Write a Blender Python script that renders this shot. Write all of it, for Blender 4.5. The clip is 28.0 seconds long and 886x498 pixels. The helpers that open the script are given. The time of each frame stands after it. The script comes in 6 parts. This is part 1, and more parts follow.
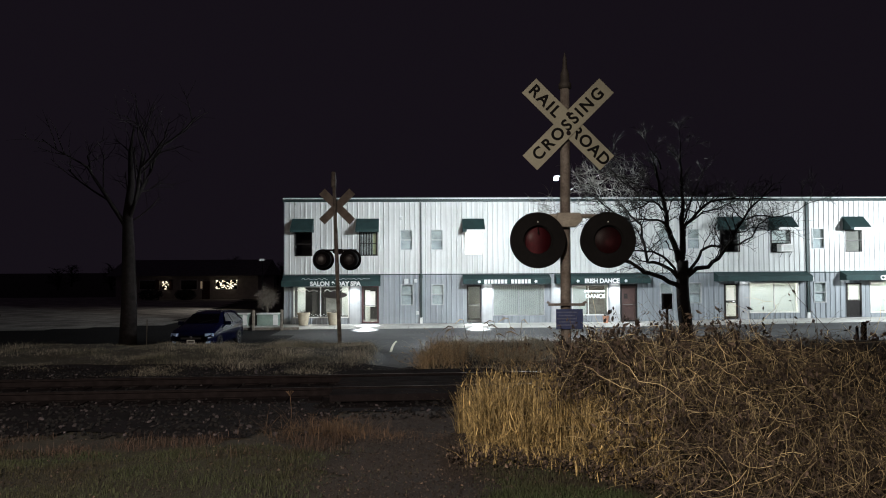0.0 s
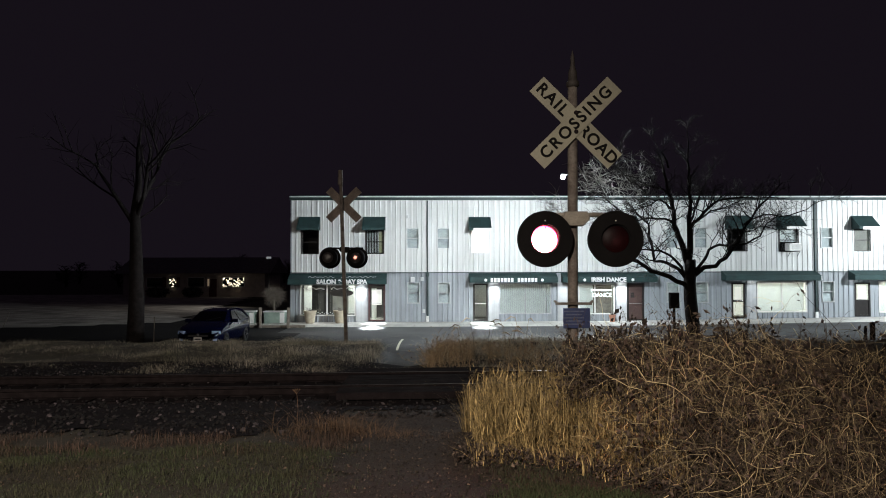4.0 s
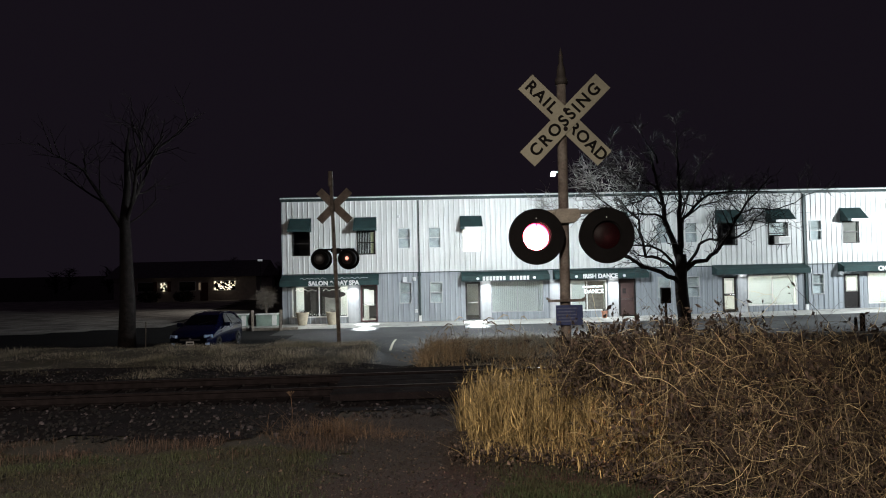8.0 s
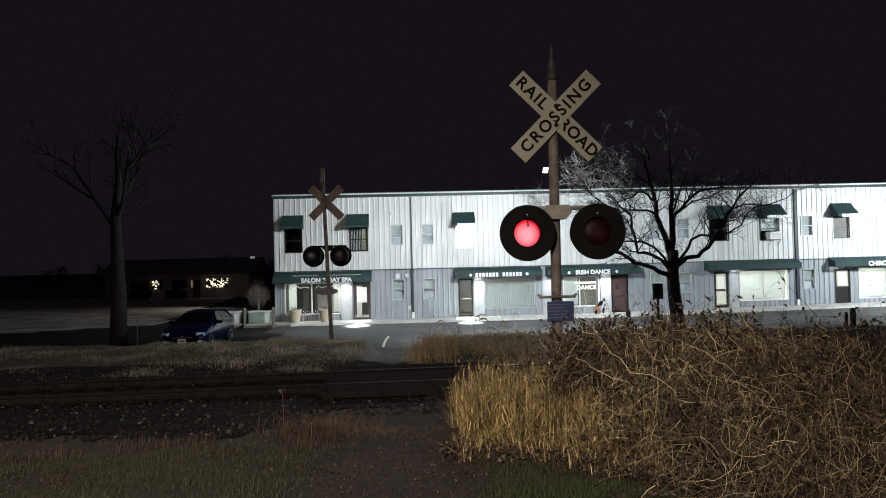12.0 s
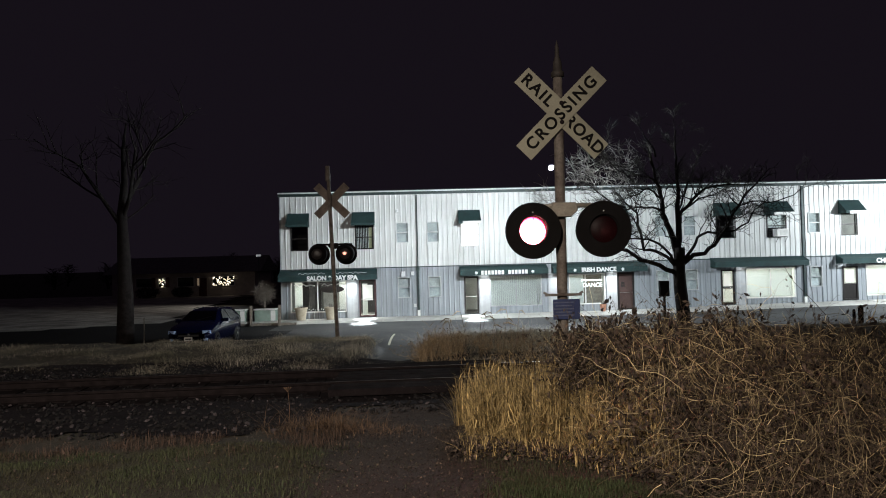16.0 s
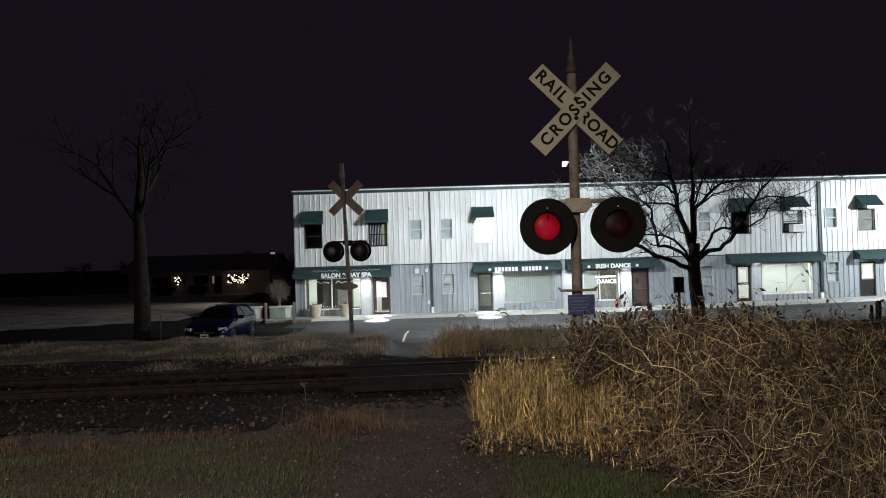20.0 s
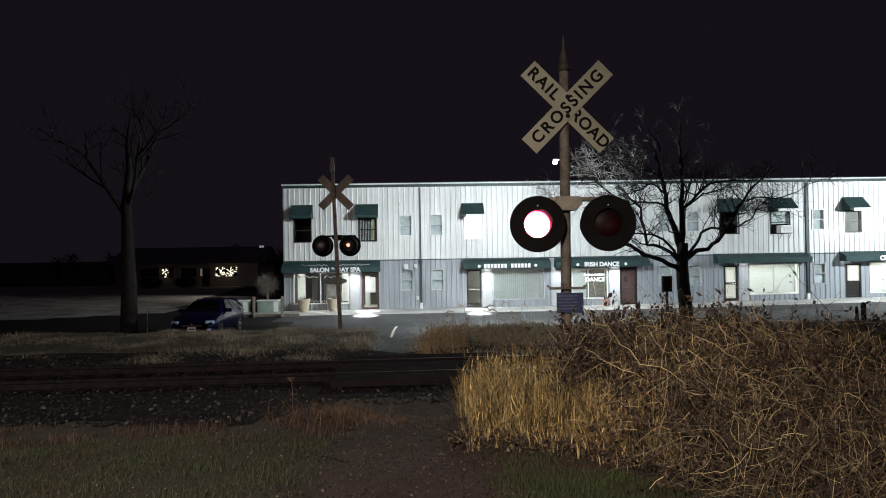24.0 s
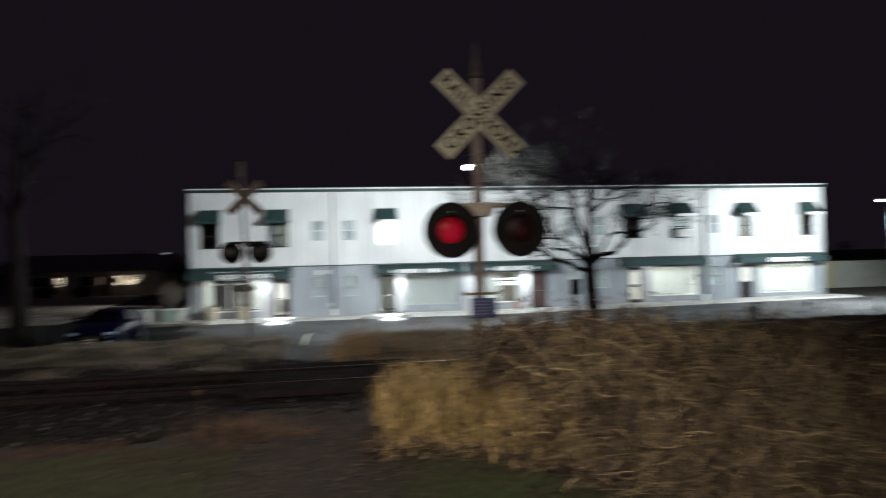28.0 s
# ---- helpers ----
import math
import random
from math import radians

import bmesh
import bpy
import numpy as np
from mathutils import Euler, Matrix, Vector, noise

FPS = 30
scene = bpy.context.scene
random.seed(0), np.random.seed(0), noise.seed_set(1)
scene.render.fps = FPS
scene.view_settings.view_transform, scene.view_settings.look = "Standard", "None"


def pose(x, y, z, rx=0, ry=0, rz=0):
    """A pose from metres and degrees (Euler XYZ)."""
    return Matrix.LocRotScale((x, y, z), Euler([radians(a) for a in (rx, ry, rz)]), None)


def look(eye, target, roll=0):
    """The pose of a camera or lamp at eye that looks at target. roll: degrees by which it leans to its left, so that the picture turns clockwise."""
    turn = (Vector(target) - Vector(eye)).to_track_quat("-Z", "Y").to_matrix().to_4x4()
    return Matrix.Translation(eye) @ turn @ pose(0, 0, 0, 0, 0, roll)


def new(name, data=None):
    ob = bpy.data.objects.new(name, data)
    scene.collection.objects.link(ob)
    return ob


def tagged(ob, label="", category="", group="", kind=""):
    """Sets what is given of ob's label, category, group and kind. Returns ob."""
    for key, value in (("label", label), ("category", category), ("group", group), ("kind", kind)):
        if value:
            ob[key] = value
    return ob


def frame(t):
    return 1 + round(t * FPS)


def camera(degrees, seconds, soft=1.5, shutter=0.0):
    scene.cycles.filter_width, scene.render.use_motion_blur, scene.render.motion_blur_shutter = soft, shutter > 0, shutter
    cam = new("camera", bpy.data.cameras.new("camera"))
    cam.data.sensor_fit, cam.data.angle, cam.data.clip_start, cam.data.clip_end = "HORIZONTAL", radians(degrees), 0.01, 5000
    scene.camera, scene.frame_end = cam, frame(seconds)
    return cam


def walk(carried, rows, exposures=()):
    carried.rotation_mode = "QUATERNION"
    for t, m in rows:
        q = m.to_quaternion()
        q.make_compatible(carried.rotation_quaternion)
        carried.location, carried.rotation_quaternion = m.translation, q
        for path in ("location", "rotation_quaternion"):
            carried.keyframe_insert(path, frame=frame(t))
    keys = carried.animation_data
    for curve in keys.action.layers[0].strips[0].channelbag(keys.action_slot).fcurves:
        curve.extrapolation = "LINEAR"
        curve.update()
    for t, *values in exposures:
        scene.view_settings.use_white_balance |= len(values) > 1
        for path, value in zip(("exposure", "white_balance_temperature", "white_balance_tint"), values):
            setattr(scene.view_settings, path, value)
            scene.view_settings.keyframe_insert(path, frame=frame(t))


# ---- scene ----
SECONDS = 28.0
cam = camera(63.4, SECONDS, soft=1.0, shutter=0.8)
PATH = [
    (0, (-0.347, -0.061, 2.116), (-0.285, 1.937, 2.176), -0.3),
    (0.5, (-0.337, -0.038, 2.119), (-0.274, 1.96, 2.178), -0.3),
    (1, (-0.336, -0.029, 2.121), (-0.273, 1.969, 2.179), -0.6),
    (1.5, (-0.338, -0.041, 2.12), (-0.273, 1.957, 2.178), -0.6),
    (2, (-0.336, -0.03, 2.122), (-0.271, 1.968, 2.179), -0.4),
    (2.5, (-0.342, -0.034, 2.119), (-0.276, 1.964, 2.176), -0.3),
    (3, (-0.34, -0.034, 2.119), (-0.29, 1.964, 2.176), -0.1),
    (3.5, (-0.353, -0.046, 2.119), (-0.308, 1.953, 2.175), -0.1),
    (5.5, (-0.351, -0.049, 2.121), (-0.306, 1.949, 2.174), -0.2),
    (6, (-0.353, -0.048, 2.12), (-0.306, 1.951, 2.17), -0.2),
    (6.5, (-0.338, -0.025, 2.122), (-0.295, 1.974, 2.171), -0.8),
    (7, (-0.352, -0.035, 2.118), (-0.307, 1.964, 2.168), -0.4),
    (7.5, (-0.343, -0.025, 2.123), (-0.289, 1.974, 2.174), -1.0),
    (8, (-0.356, -0.046, 2.121), (-0.288, 1.952, 2.174), -1.2),
    (8.5, (-0.342, -0.024, 2.122), (-0.261, 1.975, 2.15), -1.3),
    (9, (-0.335, -0.026, 2.121), (-0.255, 1.972, 2.156), -1.3),
    (9.5, (-0.334, -0.037, 2.121), (-0.251, 1.961, 2.155), -1.3),
    (10, (-0.334, -0.03, 2.121), (-0.25, 1.968, 2.154), -1.4),
    (10.5, (-0.334, -0.018, 2.126), (-0.249, 1.98, 2.159), -1.3),
    (11, (-0.334, -0.019, 2.121), (-0.248, 1.979, 2.158), -1.6),
    (11.5, (-0.329, -0.023, 2.123), (-0.243, 1.974, 2.163), -1.5),
    (12, (-0.332, -0.028, 2.122), (-0.245, 1.97, 2.165), -1.4),
    (12.5, (-0.328, -0.02, 2.122), (-0.242, 1.978, 2.166), -1.6),
    (14.5, (-0.334, -0.018, 2.119), (-0.255, 1.98, 2.164), -1.6),
    (15, (-0.331, -0.015, 2.12), (-0.254, 1.983, 2.162), -1.6),
    (15.5, (-0.33, -0.016, 2.118), (-0.256, 1.982, 2.158), -1.7),
    (16, (-0.328, -0.01, 2.124), (-0.257, 1.989, 2.161), -1.5),
    (16.5, (-0.333, -0.023, 2.121), (-0.265, 1.976, 2.157), -1.4),
    (17, (-0.331, -0.016, 2.116), (-0.267, 1.982, 2.149), -1.5),
    (17.5, (-0.329, -0.016, 2.121), (-0.269, 1.983, 2.15), -1.5),
    (18, (-0.337, -0.029, 2.12), (-0.283, 1.97, 2.148), -1.6),
    (18.5, (-0.332, -0.027, 2.122), (-0.285, 1.972, 2.151), -1.5),
    (19, (-0.338, -0.043, 2.12), (-0.3, 1.956, 2.149), -1.5),
    (19.5, (-0.349, -0.062, 2.112), (-0.313, 1.938, 2.141), -1.6),
    (20, (-0.349, -0.054, 2.113), (-0.315, 1.945, 2.143), -1.7),
    (20.5, (-0.35, -0.057, 2.117), (-0.317, 1.942, 2.146), -1.7),
    (21, (-0.35, -0.065, 2.116), (-0.317, 1.935, 2.144), -1.4),
    (21.5, (-0.348, -0.044, 2.117), (-0.314, 1.955, 2.145), -1.3),
    (23.5, (-0.346, -0.05, 2.121), (-0.291, 1.949, 2.142), -1.0),
    (24, (-0.349, -0.035, 2.116), (-0.286, 1.964, 2.134), -0.9),
    (24.5, (-0.336, -0.011, 2.116), (-0.27, 1.988, 2.131), -1.6),
    (25, (-0.327, 0.003, 2.116), (-0.259, 2.002, 2.127), -1.6),
    (25.5, (-0.332, -0.007, 2.114), (-0.267, 1.992, 2.12), -0.9),
    (26, (-0.334, -0.028, 2.12), (-0.275, 1.971, 2.124), -1.0),
    (26.5, (-0.339, -0.042, 2.116), (-0.288, 1.957, 2.121), -0.8),
    (27, (-0.343, -0.063, 2.118), (-0.298, 1.936, 2.125), -1.2),
    (27.5, (-0.35, -0.075, 2.117), (-0.307, 1.924, 2.127), -1.3),
    (27.6, (-0.361, -0.079, 2.119), (-0.315, 1.92, 2.129), -1.5),
    (27.7, (-0.386, -0.071, 2.121), (-0.305, 1.927, 2.134), -1.3),
    (27.8, (-0.394, -0.049, 2.122), (-0.261, 1.946, 2.135), -1.5),
    (27.9, (-0.382, -0.021, 2.128), (-0.175, 1.968, 2.151), -1.3),
    (28, (-0.356, 0.012, 2.132), (-0.052, 1.987, 2.159), -1.4),
]
walk(cam, [(t, look(eye, target, roll)) for t, eye, target, roll in PATH])

# ---- night sky ----
world = bpy.data.worlds.new("night")
scene.world = world
world.use_nodes = True
world.node_tree.nodes["Background"].inputs["Color"].default_value = (0.0074, 0.0054, 0.0086, 1)
world.node_tree.nodes["Background"].inputs["Strength"].default_value = 1.0


# ---- lamps ----
def spot(name, eye, target, watts, colour, cone=150, blend=0.6, radius=0.15):
    d = bpy.data.lights.new(name, "SPOT")
    d.energy, d.color, d.spot_size, d.spot_blend, d.shadow_soft_size = watts, colour, radians(cone), blend, radius
    ob = new(name, d)
    ob.matrix_world = look(eye, target)
    return ob


def area(name, eye, target, watts, colour, sx, sy):
    d = bpy.data.lights.new(name, "AREA")
    d.shape, d.energy, d.color, d.size, d.size_y = "RECTANGLE", watts, colour, sx, sy
    ob = new(name, d)
    ob.matrix_world = look(eye, target)
    return ob


COOL = (0.90, 0.985, 1.03)
spot("lamp_post_beam", (5.38, 30.1, 5.92), (5.0, 37.5, -0.5), 5300, COOL, 152, 0.5, 0.12)
spot("lamp_post_beam", (5.36, 30.1, 5.92), (-6.5, 42.0, 1.4), 2300, COOL, 66, 1.0, 0.12)
spot("lamp_post_beam", (28.5, 34.1, 4.6), (24.0, 39.0, -1.0), 6600, COOL, 172, 0.3, 0.12)
bulb = bpy.data.lights.new("lamp_post_glow", "POINT")
bulb.energy, bulb.color, bulb.shadow_soft_size = 2700, COOL, 0.1
new("lamp_post_glow", bulb).location = (5.36, 29.75, 5.9)
spot("street_light_beam", (-5.0, -9.0, 8.0), (-3.8, 6.5, 0.0), 13000, (1.0, 0.85, 0.72), 62, 1.0, 0.2)


# ---- materials ----
def material(name, base, rough=0.7, metal=0.0, vary=0.25, scale=6.0, bump=0.1, bump_scale=40.0, second=None, emit=None, power=0.0, random_tint=0.0, spec=0.5, sparse=0.0, streak=0.0, through_light=0.0):
    """A surface with two scales of variation: broad stains and fine grain with relief."""
    m = bpy.data.materials.new(name)
    m.use_nodes = True
    nt = m.node_tree
    b = nt.nodes["Principled BSDF"]
    b.inputs["Roughness"].default_value, b.inputs["Metallic"].default_value = rough, metal
    b.inputs["Specular IOR Level"].default_value = spec
    tc = nt.nodes.new("ShaderNodeTexCoord")
    n1, n2 = nt.nodes.new("ShaderNodeTexNoise"), nt.nodes.new("ShaderNodeTexNoise")
    n1.inputs["Scale"].default_value, n2.inputs["Scale"].default_value = scale, bump_scale
    n1.inputs["Detail"].default_value, n2.inputs["Detail"].default_value = 6, 4
    for n in (n1, n2):
        nt.links.new(tc.outputs["Object"], n.inputs["Vector"])
    ramp = nt.nodes.new("ShaderNodeMix")
    ramp.data_type = "RGBA"
    dark = second or [c * (1 - vary) for c in base]
    light = [min(1, c * (1 + vary * 0.6)) for c in base]
    ramp.inputs["A"].default_value, ramp.inputs["B"].default_value = (*dark, 1), (*light, 1)
    stretch = nt.nodes.new("ShaderNodeMapRange")
    stretch.inputs["From Min"].default_value, stretch.inputs["From Max"].default_value = 0.3, 0.7
    nt.links.new(n1.outputs["Fac"], stretch.inputs["Value"])
    nt.links.new(stretch.outputs["Result"], ramp.inputs["Factor"])
    grain = nt.nodes.new("ShaderNodeMix")
    grain.data_type, grain.blend_type = "RGBA", "MULTIPLY"
    grain.inputs["Factor"].default_value = min(1.0, vary * 1.5)
    nt.links.new(ramp.outputs["Result"], grain.inputs["A"])
    gray = nt.nodes.new("ShaderNodeMapRange")
    gray.inputs["From Min"].default_value, gray.inputs["From Max"].default_value = 0.25, 0.75
    gray.inputs["To Min"].default_value, gray.inputs["To Max"].default_value = 0.45, 1.3
    nt.links.new(n2.outputs["Fac"], gray.inputs["Value"])
    nt.links.new(gray.outputs["Result"], grain.inputs["B"])
    out = grain.outputs["Result"]
    if random_tint:
        info = nt.nodes.new("ShaderNodeNewGeometry")
        rng = nt.nodes.new("ShaderNodeMapRange")
        rng.inputs["To Min"].default_value, rng.inputs["To Max"].default_value = max(0.3, 1 - random_tint), 1 + random_tint
        if sparse:
            pw = nt.nodes.new("ShaderNodeMath")
            pw.operation = "POWER"
            pw.inputs[1].default_value = sparse
            nt.links.new(info.outputs["Random Per Island"], pw.inputs[0])
            nt.links.new(pw.outputs["Value"], rng.inputs["Value"])
        else:
            nt.links.new(info.outputs["Random Per Island"], rng.inputs["Value"])
        tint = nt.nodes.new("ShaderNodeMix")
        tint.data_type, tint.blend_type = "RGBA", "MULTIPLY"
        tint.inputs["Factor"].default_value = 1.0
        nt.links.new(out, tint.inputs["A"])
        nt.links.new(rng.outputs["Result"], tint.inputs["B"])
        out = tint.outputs["Result"]
    if streak:
        mp, n3 = nt.nodes.new("ShaderNodeMapping"), nt.nodes.new("ShaderNodeTexNoise")
        mp.inputs["Scale"].default_value = (5.5, 1.0, 0.10)
        n3.inputs["Scale"].default_value, n3.inputs["Detail"].default_value = 1.0, 5
        nt.links.new(tc.outputs["Object"], mp.inputs["Vector"])
        nt.links.new(mp.outputs["Vector"], n3.inputs["Vector"])
        runs = nt.nodes.new("ShaderNodeMapRange")
        runs.inputs["From Min"].default_value, runs.inputs["From Max"].default_value = 0.3, 0.7
        runs.inputs["To Min"].default_value, runs.inputs["To Max"].default_value = 1 - streak, 1 + streak * 0.4
        nt.links.new(n3.outputs["Fac"], runs.inputs["Value"])
        wash = nt.nodes.new("ShaderNodeMix")
        wash.data_type, wash.blend_type = "RGBA", "MULTIPLY"
        wash.inputs["Factor"].default_value = 1.0
        nt.links.new(out, wash.inputs["A"])
        nt.links.new(runs.outputs["Result"], wash.inputs["B"])
        out = wash.outputs["Result"]
    nt.links.new(out, b.inputs["Base Color"])
    if bump:
        bp = nt.nodes.new("ShaderNodeBump")
        bp.inputs["Strength"].default_value, bp.inputs["Distance"].default_value = bump, 0.02
        nt.links.new(n2.outputs["Fac"], bp.inputs["Height"])
        nt.links.new(bp.outputs["Normal"], b.inputs["Normal"])
    if through_light:
        tr, mx = nt.nodes.new("ShaderNodeBsdfTranslucent"), nt.nodes.new("ShaderNodeMixShader")
        nt.links.new(out, tr.inputs["Color"])
        mx.inputs["Fac"].default_value = through_light
        nt.links.new(b.outputs["BSDF"], mx.inputs[1])
        nt.links.new(tr.outputs["BSDF"], mx.inputs[2])
        nt.links.new(mx.outputs["Shader"], nt.nodes["Material Output"].inputs["Surface"])
    if emit:
        b.inputs["Emission Color"].default_value, b.inputs["Emission Strength"].default_value = (*emit, 1), power
    return m


def glass_material(name, tint=(0.9, 0.95, 0.95), rough=0.02):
    m = bpy.data.materials.new(name)
    m.use_nodes = True
    nt = m.node_tree
    nt.nodes.remove(nt.nodes["Principled BSDF"])
    mix, tr, gl, fr = (nt.nodes.new("ShaderNode" + k) for k in ("MixShader", "BsdfTransparent", "BsdfGlossy", "Fresnel"))
    tr.inputs["Color"].default_value = (*tint, 1)
    gl.inputs["Roughness"].default_value = rough
    fr.inputs["IOR"].default_value = 1.5
    nt.links.new(fr.outputs["Fac"], mix.inputs["Fac"])
    nt.links.new(tr.outputs["BSDF"], mix.inputs[1])
    nt.links.new(gl.outputs["BSDF"], mix.inputs[2])
    nt.links.new(mix.outputs["Shader"], nt.nodes["Material Output"].inputs["Surface"])
    return m


def lamp_lens(name, centre, rim, power, radius=0.15, e0=0.05, e1=0.75):
    """A lit fluted lens: brightest in the middle, with upright flutes."""
    m = glow(name, centre, power)
    nt = m.node_tree
    b = nt.nodes["Principled BSDF"]
    tc, mp, ln = nt.nodes.new("ShaderNodeTexCoord"), nt.nodes.new("ShaderNodeMapping"), nt.nodes.new("ShaderNodeVectorMath")
    mp.inputs["Scale"].default_value = (1 / radius, 0.0, 1 / radius)
    mp.inputs["Location"].default_value = (0.0, 0.0, 0.12)
    ln.operation = "LENGTH"
    nt.links.new(tc.outputs["Object"], mp.inputs["Vector"])
    nt.links.new(mp.outputs["Vector"], ln.inputs[0])
    mix = nt.nodes.new("ShaderNodeMix")
    mix.data_type = "RGBA"
    mix.inputs["A"].default_value, mix.inputs["B"].default_value = (*centre, 1), (*rim, 1)
    edge = nt.nodes.new("ShaderNodeMapRange")
    edge.inputs["From Min"].default_value, edge.inputs["From Max"].default_value = e0, e1
    nt.links.new(ln.outputs["Value"], edge.inputs["Value"])
    nt.links.new(edge.outputs["Result"], mix.inputs["Factor"])
    wave = nt.nodes.new("ShaderNodeTexWave")
    wave.inputs["Scale"].default_value, wave.inputs["Distortion"].default_value = 26.0, 0.6
    nt.links.new(tc.outputs["Object"], wave.inputs["Vector"])
    ridge = nt.nodes.new("ShaderNodeMapRange")
    ridge.inputs["To Min"].default_value, ridge.inputs["To Max"].default_value = power * 0.65, power * 1.1
    nt.links.new(wave.outputs["Fac"], ridge.inputs["Value"])
    nt.links.new(mix.outputs["Result"], b.inputs["Emission Color"])
    nt.links.new(ridge.outputs["Result"], b.inputs["Emission Strength"])
    return m


def glow(name, colour, power):
    m = bpy.data.materials.new(name)
    m.use_nodes = True
    b = m.node_tree.nodes["Principled BSDF"]
    b.inputs["Base Color"].default_value = (*[c * 0.3 for c in colour], 1)
    b.inputs["Emission Color"].default_value, b.inputs["Emission Strength"].default_value = (*colour, 1), power
    return m


SIDING = material("white_painted_steel", (0.64, 0.65, 0.64), 0.45, 0.0, 0.10, 0.6, 0.03, 30, streak=0.22)
SIDING_GREY = material("blue_grey_painted_steel", (0.30, 0.325, 0.35), 0.45, 0.0, 0.12, 0.6, 0.03, 30, streak=0.3)
TRIM_DARK = material("dark_green_trim", (0.018, 0.035, 0.034), 0.5, 0.2, 0.2, 3, 0.05, 60)
AWNING = material("dark_green_canvas", (0.012, 0.040, 0.040), 0.75, 0.0, 0.3, 2.0, 0.2, 180)
WHITE = material("white_trim_paint", (0.72, 0.72, 0.70), 0.5, 0.0, 0.12, 3, 0.05, 60)
PILASTER = material("pale_grey_pilaster_paint", (0.42, 0.43, 0.44), 0.5, 0.0, 0.12, 3, 0.05, 60, streak=0.2)
DULL_FRAME = material("dull_grey_frame", (0.42, 0.43, 0.44), 0.5, 0.0, 0.1, 5, 0.03, 60)
FRAME = material("grey_vinyl_frame", (0.60, 0.61, 0.61), 0.5, 0.0, 0.1, 5, 0.03, 60)
DARK_FRAME = material("brown_aluminium_frame", (0.03, 0.027, 0.026), 0.4, 0.5, 0.2, 5, 0.03, 60)
BROWN_DOOR = material("red_brown_door_paint", (0.055, 0.030, 0.026), 0.5, 0.0, 0.2, 4, 0.05, 60)
MAROON = material("dark_maroon_frame", (0.05, 0.016, 0.018), 0.45, 0.2, 0.2, 5, 0.03, 60)
GLASS = glass_material("window_glass")
DARK_GLASS = material("dark_window_glass", (0.012, 0.014, 0.016), 0.08, 0.0, 0.2, 1.5, 0.0, 20)
BLIND = material("pale_blind_fabric", (0.60, 0.60, 0.58), 0.8, 0.0, 0.15, 5, 0.05, 60)
GREY_BLIND = material("grey_blind_fabric", (0.48, 0.49, 0.50), 0.8, 0.0, 0.3, 2.5, 0.05, 60)
# Room wall with the darkness of an unlit room put into its colour
SHADED_ROOM = material("darkened_room_wall", (0.045, 0.042, 0.040), 0.9, 0.0, 0.2, 1.5, 0.04, 40)
ROOM = material("room_plaster", (0.72, 0.71, 0.67), 0.8, 0.0, 0.12, 1.5, 0.04, 40)
CARPET = material("room_carpet", (0.22, 0.20, 0.18), 0.9, 0.0, 0.2, 3, 0.2, 90)
SHADE = bpy.data.materials.new("backlit_window_shade")
SHADE.use_nodes = True
_t, _d, _m = (SHADE.node_tree.nodes.new("ShaderNode" + k) for k in ("BsdfTranslucent", "BsdfDiffuse", "MixShader"))
SHADE.node_tree.nodes.remove(SHADE.node_tree.nodes["Principled BSDF"])
_t.inputs["Color"].default_value, _d.inputs["Color"].default_value = (0.8, 0.8, 0.77, 1), (0.7, 0.7, 0.68, 1)
SHADE.node_tree.links.new(_t.outputs["BSDF"], _m.inputs[1])
SHADE.node_tree.links.new(_d.outputs["BSDF"], _m.inputs[2])
SHADE.node_tree.links.new(_m.outputs["Shader"], SHADE.node_tree.nodes["Material Output"].inputs["Surface"])
CONCRETE = material("pale_concrete", (0.46, 0.45, 0.42), 0.8, 0.0, 0.25, 0.8, 0.2, 25)
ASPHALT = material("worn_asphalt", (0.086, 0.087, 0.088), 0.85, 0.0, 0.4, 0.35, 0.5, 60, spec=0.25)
# Darker asphalt copy: its near-black stands for ground the lamps don't reach
DRIVE = material("unlit_asphalt", (0.012, 0.012, 0.013), 0.9, 0.0, 0.4, 0.35, 0.5, 60, spec=0.15)
LINE = material("road_line_paint", (0.60, 0.58, 0.45), 0.7, 0.0, 0.3, 6, 0.2, 60)
GROUND = material("winter_soil_and_turf", (0.040, 0.034, 0.020), 0.95, 0.0, 0.5, 0.9, 0.8, 18, second=(0.026, 0.021, 0.014))
# Lawn colour raised to make up for lamplight that falls short
LAWN = material("brightened_lawn", (0.40, 0.37, 0.33), 0.95, 0.0, 0.55, 0.7, 0.6, 9)
PATH_SOIL = material("leafy_gravel_soil", (0.036, 0.0235, 0.018), 0.95, 0.0, 0.5, 1.5, 1.0, 45)
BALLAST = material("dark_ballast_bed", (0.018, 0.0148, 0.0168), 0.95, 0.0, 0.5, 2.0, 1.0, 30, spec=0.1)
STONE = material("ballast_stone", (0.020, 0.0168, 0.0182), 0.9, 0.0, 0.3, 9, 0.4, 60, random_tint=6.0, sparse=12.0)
GRIT = material("path_grit", (0.042, 0.031, 0.025), 0.9, 0.0, 0.3, 9, 0.4, 60, random_tint=0.9, sparse=2.0)
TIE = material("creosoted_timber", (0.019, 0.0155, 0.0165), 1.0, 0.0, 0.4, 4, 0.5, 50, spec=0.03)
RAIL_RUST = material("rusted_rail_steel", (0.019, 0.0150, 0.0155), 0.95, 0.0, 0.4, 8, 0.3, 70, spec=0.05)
RAIL_TOP = material("worn_rail_head", (0.36, 0.32, 0.29), 0.42, 1.0, 0.2, 8, 0.05, 70)
CAP = material("dark_pole_cap", (0.04, 0.034, 0.030), 0.7, 0.2, 0.3, 8, 0.2, 60)
